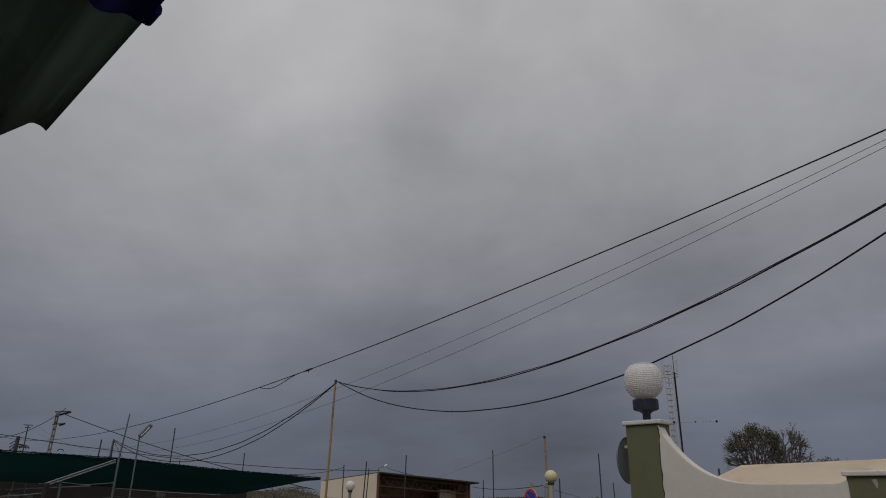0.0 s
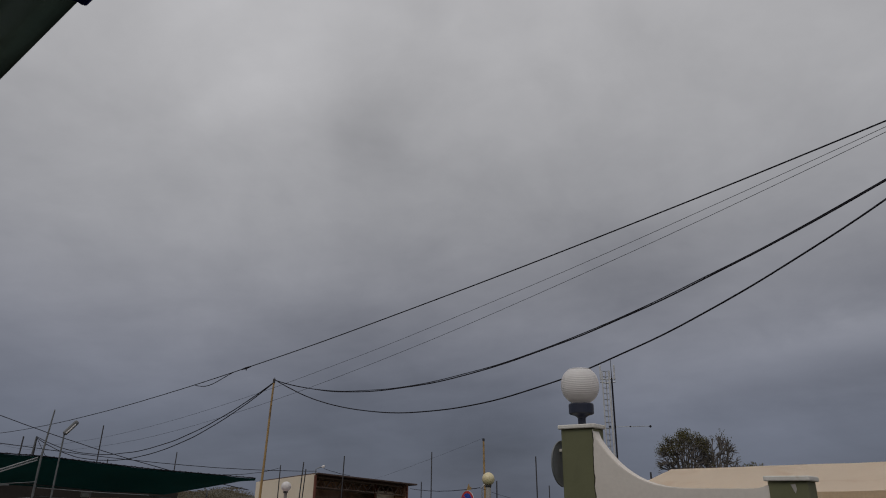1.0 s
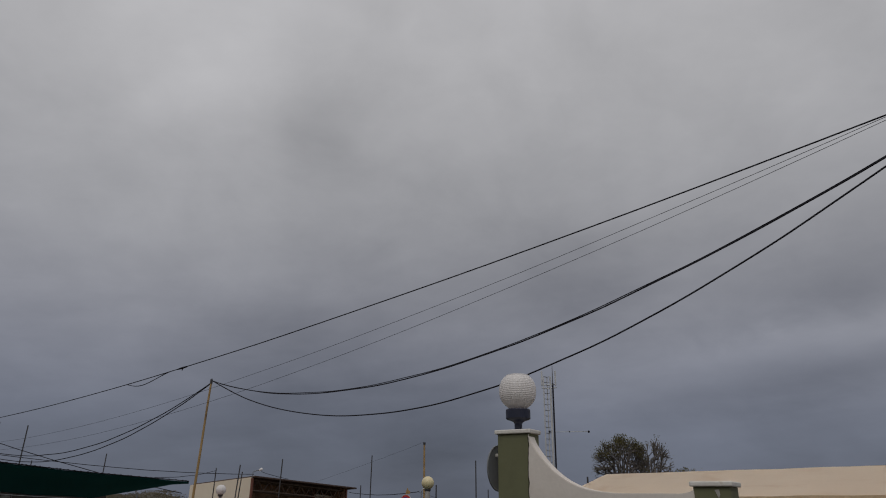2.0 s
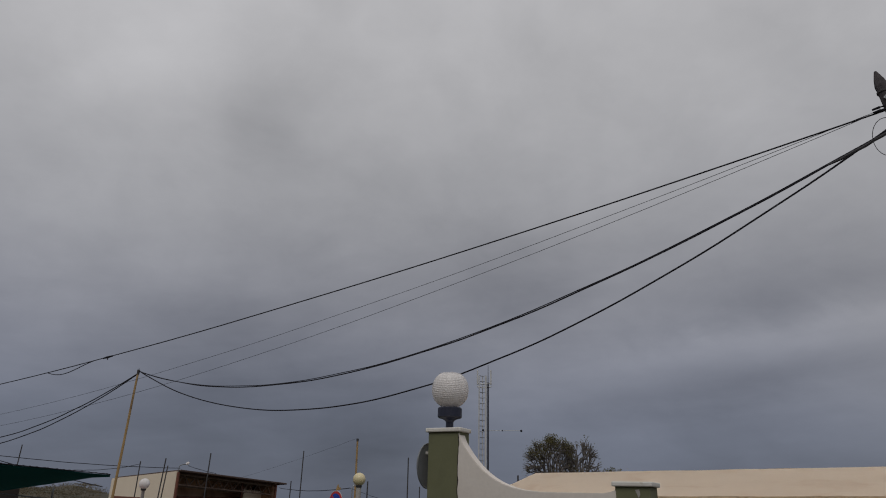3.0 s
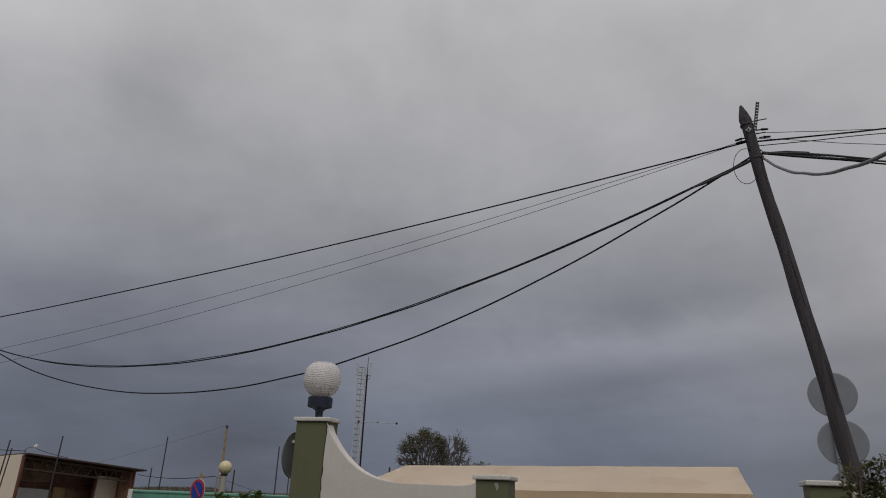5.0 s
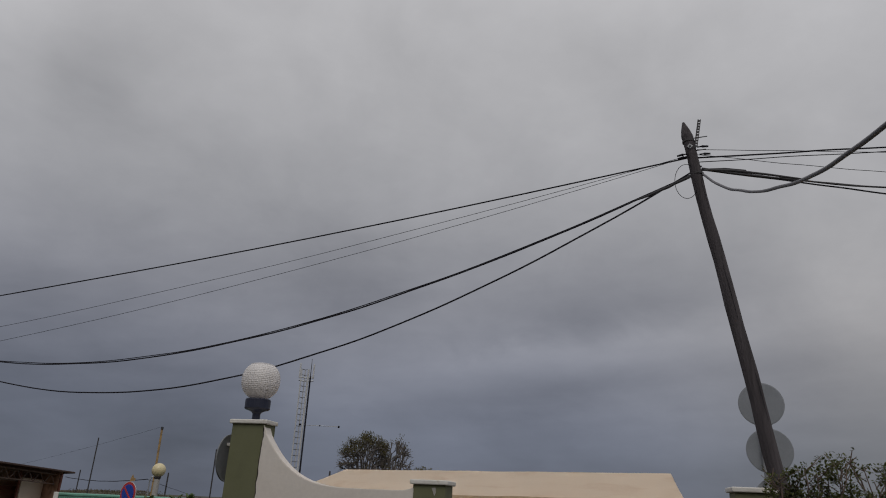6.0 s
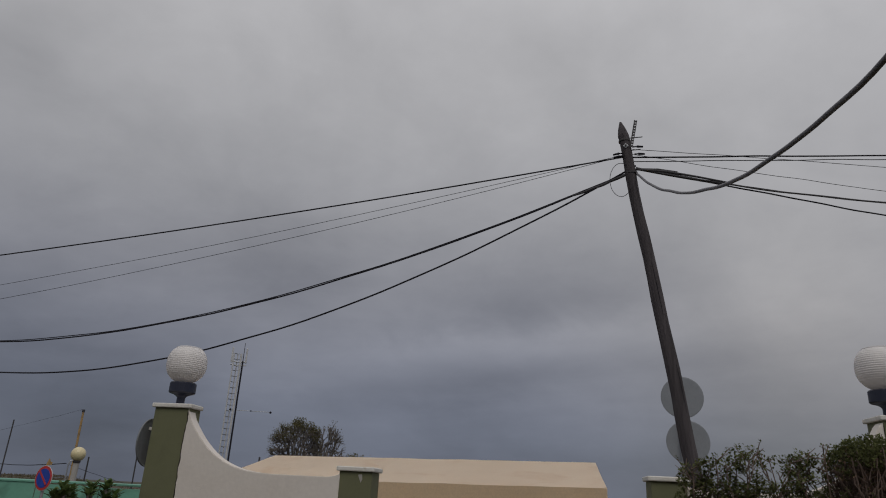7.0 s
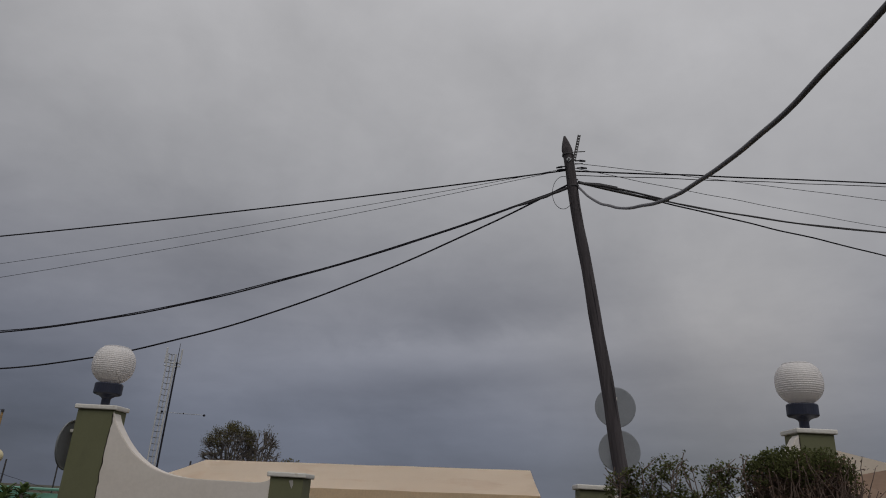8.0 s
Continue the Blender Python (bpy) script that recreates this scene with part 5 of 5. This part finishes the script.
# ---- veranda roof over the camera's left, and the house behind ----
def veranda():
    d, n = Vector((0.703, -0.711, 0)), Vector((-0.711, -0.703, 0))
    a = Vector((-1.29, 1.94, 2.70))
    t = thing("veranda_roof", Vector((-1.6, 1.0, 0)), "dark green folded sheet veranda roof with blue beam", "roof")
    prof = [(0.0, 0.0), (0.010, 0.008), (0.021, 0.013), (0.038, 0.015), (0.050, 0.010), (0.059, 0.0), (0.118, -0.063), (0.150, -0.092), (0.165, -0.085), (0.20, -0.02), (0.24, 0.0), (0.30, -0.06), (0.34, -0.08), (0.40, 0.0), (0.9, 0.03), (1.6, 0.09), (2.6, 0.18)]
    bm = bmesh.new()
    rows = []
    for s in (0.0, 0.5, 1.2, 2.4, 3.6):
        row = []
        for w, z in prof:
            p = a + n * w + d * s + Vector((0, 0, z))
            row.append(bm.verts.new(p))
        rows.append(row)
    for r0, r1 in zip(rows, rows[1:]):
        for k in range(len(prof) - 1):
            bm.faces.new((r0[k], r0[k + 1], r1[k + 1], r1[k]))
    bmesh.ops.solidify(bm, geom=bm.faces[:], thickness=0.006)
    bmesh.ops.recalc_face_normals(bm, faces=bm.faces[:])
    part("roof_sheet", bm, EAVE_SHEET, t, smooth=True)
    bm = bmesh.new()
    q = a + d * 0.765
    m = Matrix.Translation(q) @ Matrix(((n.x, d.x, 0, 0), (n.y, d.y, 0, 0), (0, 0, 1, 0), (0, 0, 0, 1)))
    outline = [(-0.012, -0.006), (-0.022, 0.002), (-0.022, 0.024), (-0.012, 0.034), (0.02, 0.04), (0.02, 0.0)]
    prism(bm, outline, 0.062, m)
    bmesh.ops.bevel(bm, geom=bm.edges[:], offset=0.003, segments=2, affect="EDGES")
    part("beam_end", bm, EAVE_BLUE, t, "dark blue painted beam end")
    # the beam is cut on a slant that grows along it
    bm = bmesh.new()
    outline = [(-0.004, 0.0), (-0.004, 0.10), (0.20, 0.12), (0.20, -0.032), (0.175, -0.074), (0.152, -0.100), (0.130, -0.086), (0.112, -0.070), (0.08, -0.038), (0.05, -0.008), (0.03, -0.002), (0.012, -0.004)]
    prism(bm, outline, 0.30, Matrix())
    for v in bm.verts:
        v.co.y += 5.5 * max(0.0, v.co.x) ** 2
    bm.transform(m)
    part("beam", bm, EAVE_BLUE, t, "dark blue painted beam")
    bm = bmesh.new()
    box(bm, (0.2, 7.0, 2.9), Matrix.Translation(a + n * 2.7 + d * 2.2 + Vector((0, 0, -1.25))) @ pose(0, 0, 0, 0, 0, -44.7 + 90 + 90 + 0.0) @ pose(0, 0, 0, 0, 0, -90), 0.02)
    w = part("wall_house", bm, HOUSE_WALL)
    tagged(w, "plain white rendered house wall", "wall", kind="structure")
    # the whole of it stands this much larger and further off, seen from the eye
    grow = Matrix.Translation((0, 0, EYE)) @ Matrix.Scale(1.8, 4) @ Matrix.Translation((0, 0, -EYE))
    t.matrix_basis = grow @ t.matrix_basis
    w.matrix_basis = grow


veranda()


# ---- smaller things of the far yard ----
def cable_splice():
    """A splice on the upper cable with a slack tail hanging under it."""
    a, b = Vector((5.91, 4.46)), Vector((-26.84, 39.79))

    def on(u):
        p = a.lerp(b, u)
        z = (1 - u) * 5.410 + u * 5.365 - 4 * 2.053 * u * (1 - u) + 1.160 * u * (1 - u) * (1 - 2 * u) + 16 * 0.092 * (u * (1 - u)) ** 2
        return Vector((p.x, p.y, z))

    bm = bmesh.new()
    tube(bm, [on(0.260), on(0.263), on(0.266)], [0.014, 0.022, 0.013], 8)
    tube(bm, [on(0.263), on(0.263) - Vector((0, 0, 0.05))], [0.010, 0.009], 6)
    tube(bm, [on(0.272 + 0.032 * k / 10) - Vector((0, 0, 0.11 * math.sin(math.pi * (k / 10) ** 1.4))) for k in range(11)], 0.008, 6)
    tagged(part("cable_splice", bm, CABLE), "black cable splice with a slack tail", "cable splice")


cable_splice()


def arm_light():
    c = sight(-5.05, 1.60, 37.7)
    t = thing("arm_light", c, "small outdoor light on a curved arm above shed corner", "lamp")
    bm = bmesh.new()
    p = [c, sight(-5.02, 2.0, 37.7), sight(-4.8, 2.12, 37.7), sight(-4.55, 2.15, 37.7)]
    tube(bm, p, 0.022, 6)
    part("arm", bm, DULL_STEEL, t)
    bm = bmesh.new()
    a, b = sight(-4.58, 2.15, 37.7), sight(-4.34, 2.27, 37.7)
    tube(bm, [a, a.lerp(b, 0.5), b], [0.045, 0.075, 0.05], 10)
    part("head", bm, GLOBE, t)


arm_light()


def stub_post():
    d = 30
    a, b = spot(-31.3, d, -2.0), sight(-31.05, 3.66, d)
    t = thing("wooden_post", a, "short dark wooden post with fittings", "post")
    bm = bmesh.new()
    tube(bm, [a, a.lerp(b, 0.6) + jitter(0.02), b], [0.085, 0.080, 0.065], 8)
    part("shaft", bm, POLE_WOOD, t)
    for k in range(3):
        bm = bmesh.new()
        p = sight(-31.2, 3.35 - 0.22 * k, d)
        tube(bm, [p - spot(60, 0.14) - Vector((0, 0, 0.12)), p, p + spot(60, 0.16 + 0.13 * k) - Vector((0, 0, 0.14 - 0.11 * k))], 0.022, 6)
        part("bracket", bm, DARK_STEEL, t)
    for b0, r0, w in ((-30.85, 2.80, 0.22), (-30.55, 2.85, 0.15), (-28.3, 2.75, 0.10)):
        bm = bmesh.new()
        c = sight(b0, r0, d)
        tube(bm, [c + spot(59, w * math.cos(a)) + Vector((0, 0, 0.8 * w * math.sin(a))) for a in (radians(15 * k) for k in range(13))], 0.016, 6)
        part("wire_loop", bm, CABLE, t)


stub_post()


def aerial():
    d = 32
    foot, top = spot(-30.6, d, -2.0), sight(-30.6, 4.45, d)
    t = thing("tv_aerial", foot, "thin rooftop television aerial on a mast", "aerial")
    bm = bmesh.new()
    rod(bm, foot, top, 0.022)
    part("mast", bm, DARK_STEEL, t)
    s = spot(62, 1)
    for z, l in ((0, 0.16), (-0.10, 0.10), (-0.85, 0.16)):
        bm = bmesh.new()
        rod(bm, top + Vector((0, 0, z)) - s * l, top + Vector((0, 0, z)) + s * l, 0.016)
        part("element", bm, DARK_STEEL, t)


aerial()


def hook_post():
    d = 26
    c = sight(8.2, 0.66, d)
    t = thing("bent_pipe", Vector((c.x, c.y, -2.2)), "thin bent pipe beside the globe lamp", "pipe")
    s = spot(97.9, 1)
    bm = bmesh.new()
    tube(bm, [Vector((c.x, c.y, -2.2)), c] + [c + s * 0.09 * (1 - math.cos(a)) + Vector((0, 0, 0.16 * math.sin(a))) for a in (radians(30 * k) for k in range(1, 7))] + [c + s * 0.18 - Vector((0, 0, 0.25))], 0.022, 6)
    part("pipe", bm, STEEL, t)


hook_post()


def stall():
    """Dark boards added to stand in for the shade under the net, with crates and boxes before them."""
    t = thing("market_stall", spot(-23, 24, -2.0), "added dark brown boards standing in for the shade under the net", "stall")
    n = 21
    # a screen of added boards, the darkness beneath the net in their colour
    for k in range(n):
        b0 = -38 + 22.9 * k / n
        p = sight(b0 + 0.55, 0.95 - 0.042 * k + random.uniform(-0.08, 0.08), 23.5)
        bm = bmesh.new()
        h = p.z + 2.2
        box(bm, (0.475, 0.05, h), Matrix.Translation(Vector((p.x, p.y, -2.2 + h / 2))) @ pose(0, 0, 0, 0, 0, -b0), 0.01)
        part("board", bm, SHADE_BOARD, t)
    for b0, r0, w in ((-30.6, -0.22, 0.26), (-29.7, -0.28, 0.22), (-21.25, -0.10, 0.20)):
        bm = bmesh.new()
        p = sight(b0, r0, 20.0)
        box(bm, (w, 0.2, 0.14), Matrix.Translation(p) @ pose(0, 0, 0, 0, 0, -b0), 0.03)
        tagged(part("plastic_crate", bm, WHITE_CAP), "small pale crate stacked under the canopy", "crate")
    for b0, r0, w in ((-31.6, -0.42, 0.42), (-30.2, -0.62, 0.50), (-26.9, -0.60, 0.36), (-19.9, -0.42, 0.62), (-18.6, -0.50, 0.45)):
        p = sight(b0, r0, 19.4)
        base = thing("wooden_box", Vector((p.x, p.y, -2.0)), "tan wooden box on a stack under the canopy", "box", "boxes under the canopy")
        for k in range(3):
            bm = bmesh.new()
            box(bm, (w, 0.03, 0.085), Matrix.Translation(p + Vector((0, 0, -0.10 * k))) @ pose(0, 0, 0, 0, 0, -b0 + 4), 0.004)
            part("slat", bm, TERRACOTTA, base)
        # the body takes the same brown, darkened for the shade under the net
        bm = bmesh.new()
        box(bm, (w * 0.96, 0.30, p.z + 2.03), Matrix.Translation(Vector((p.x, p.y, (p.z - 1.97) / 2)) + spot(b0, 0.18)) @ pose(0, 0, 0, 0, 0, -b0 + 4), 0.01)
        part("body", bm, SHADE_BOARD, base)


stall()


def brown_kiosk():
    c = sight(-8.4, -0.35, 24)
    t = thing("brown_kiosk", Vector((c.x, c.y, -2.0)), "small kiosk with a red-brown pitched roof", "kiosk")
    bm = bmesh.new()
    prism(bm, [(-1.0, -0.35), (1.0, -0.35), (0.45, 0.03), (-0.3, 0.05)], 1.6, Matrix.Translation(c) @ pose(0, 0, 0, 0, 0, 8))
    part("roof", bm, RUST_RED, t)
    bm = bmesh.new()
    box(bm, (1.7, 1.4, 1.6), Matrix.Translation(c + Vector((0, 0.8, -1.15))) @ pose(0, 0, 0, 0, 0, 8), 0.02)
    part("body", bm, SHED_DARK, t)


brown_kiosk()


def scrub():
    """Low bushes on the far rises."""
    bm = bmesh.new()
    for k in range(620):
        b = random.choice((random.gauss(-12.6, 2.2), random.gauss(4.3, 2.4), random.gauss(-15, 5), random.gauss(8, 2), random.gauss(29, 1.0)))
        d = random.uniform(85, 140)
        p = spot(b, d)
        z = ground_height(p.x, p.y)
        for q in range(40):
            o = Vector((random.gauss(0, 0.9), random.gauss(0, 0.9), abs(random.gauss(0.0, 0.10))))
            leaf(bm, Vector((p.x, p.y, z)) + o, jitter(1) + Vector((0, 0, 0.5)), Vector((0, 0, 1)), random.uniform(0.15, 0.3), 0.16)
    tagged(part("scrub", bm, SCRUB), "low dusty brown-green scrub on the far rises", "scrub", kind="stuff")


scrub()


def far_treetops():
    t = thing("far_treetop", spot(28.6, 56, -2.2), "dark far treetops showing over the marquee", "tree")
    wood, leaves = bmesh.new(), bmesh.new()
    for b, r in ((28.0, 2.55), (28.5, 2.7), (29.0, 2.62)):
        top = sight(b, r, 56)
        foot = spot(b, 56, -2.2)
        tube(wood, [foot, foot.lerp(top, 0.5) + jitter(0.1), top - Vector((0, 0, 0.2))], [0.12, 0.09, 0.05], 6)
        for k in range(60):
            leaf(leaves, top + Vector((random.gauss(0, 0.22), random.gauss(0, 0.22), -abs(random.gauss(0, 0.2)))), jitter(1), Vector((0, 0, 1)), 0.18, 0.08)
    tagged(part("branch_crown", wood, BARK, t), kind="stuff")
    tagged(part("crown", leaves, LEAF, t), kind="stuff")


far_treetops()


def peeled_patch():
    """A pale scrape in the paint just under a low post's cap."""
    post = [o for o in scene.objects if o.name.startswith("gate_pillar") and o.parent is None][1]
    bm = bmesh.new()
    prism(bm, [(0.018, -0.004), (0.045, 0.0), (0.050, -0.030), (0.040, -0.055), (0.033, -0.040), (0.026, -0.022)], 0.002, gate(S_LOW, -0.1162, 1.71))
    part("paint_scrape", bm, CONCRETE, post, "pale scrape in the green paint")


peeled_patch()
tip_, post_ = sight(-12.0, 1.45, 28), sight(-7.78, 2.05, 40)
cable(tip_, post_, tip_.z, post_.z, 0.10, 0, 0.012, "thin black cable running to a post by shed")
tip_, post_ = sight(-4.4, 2.05, 37.7), sight(-2.3, 1.55, 39)
cable(tip_, post_, tip_.z, post_.z, 0.03, 0, 0.012, "thin black cable from the arm light along roof")
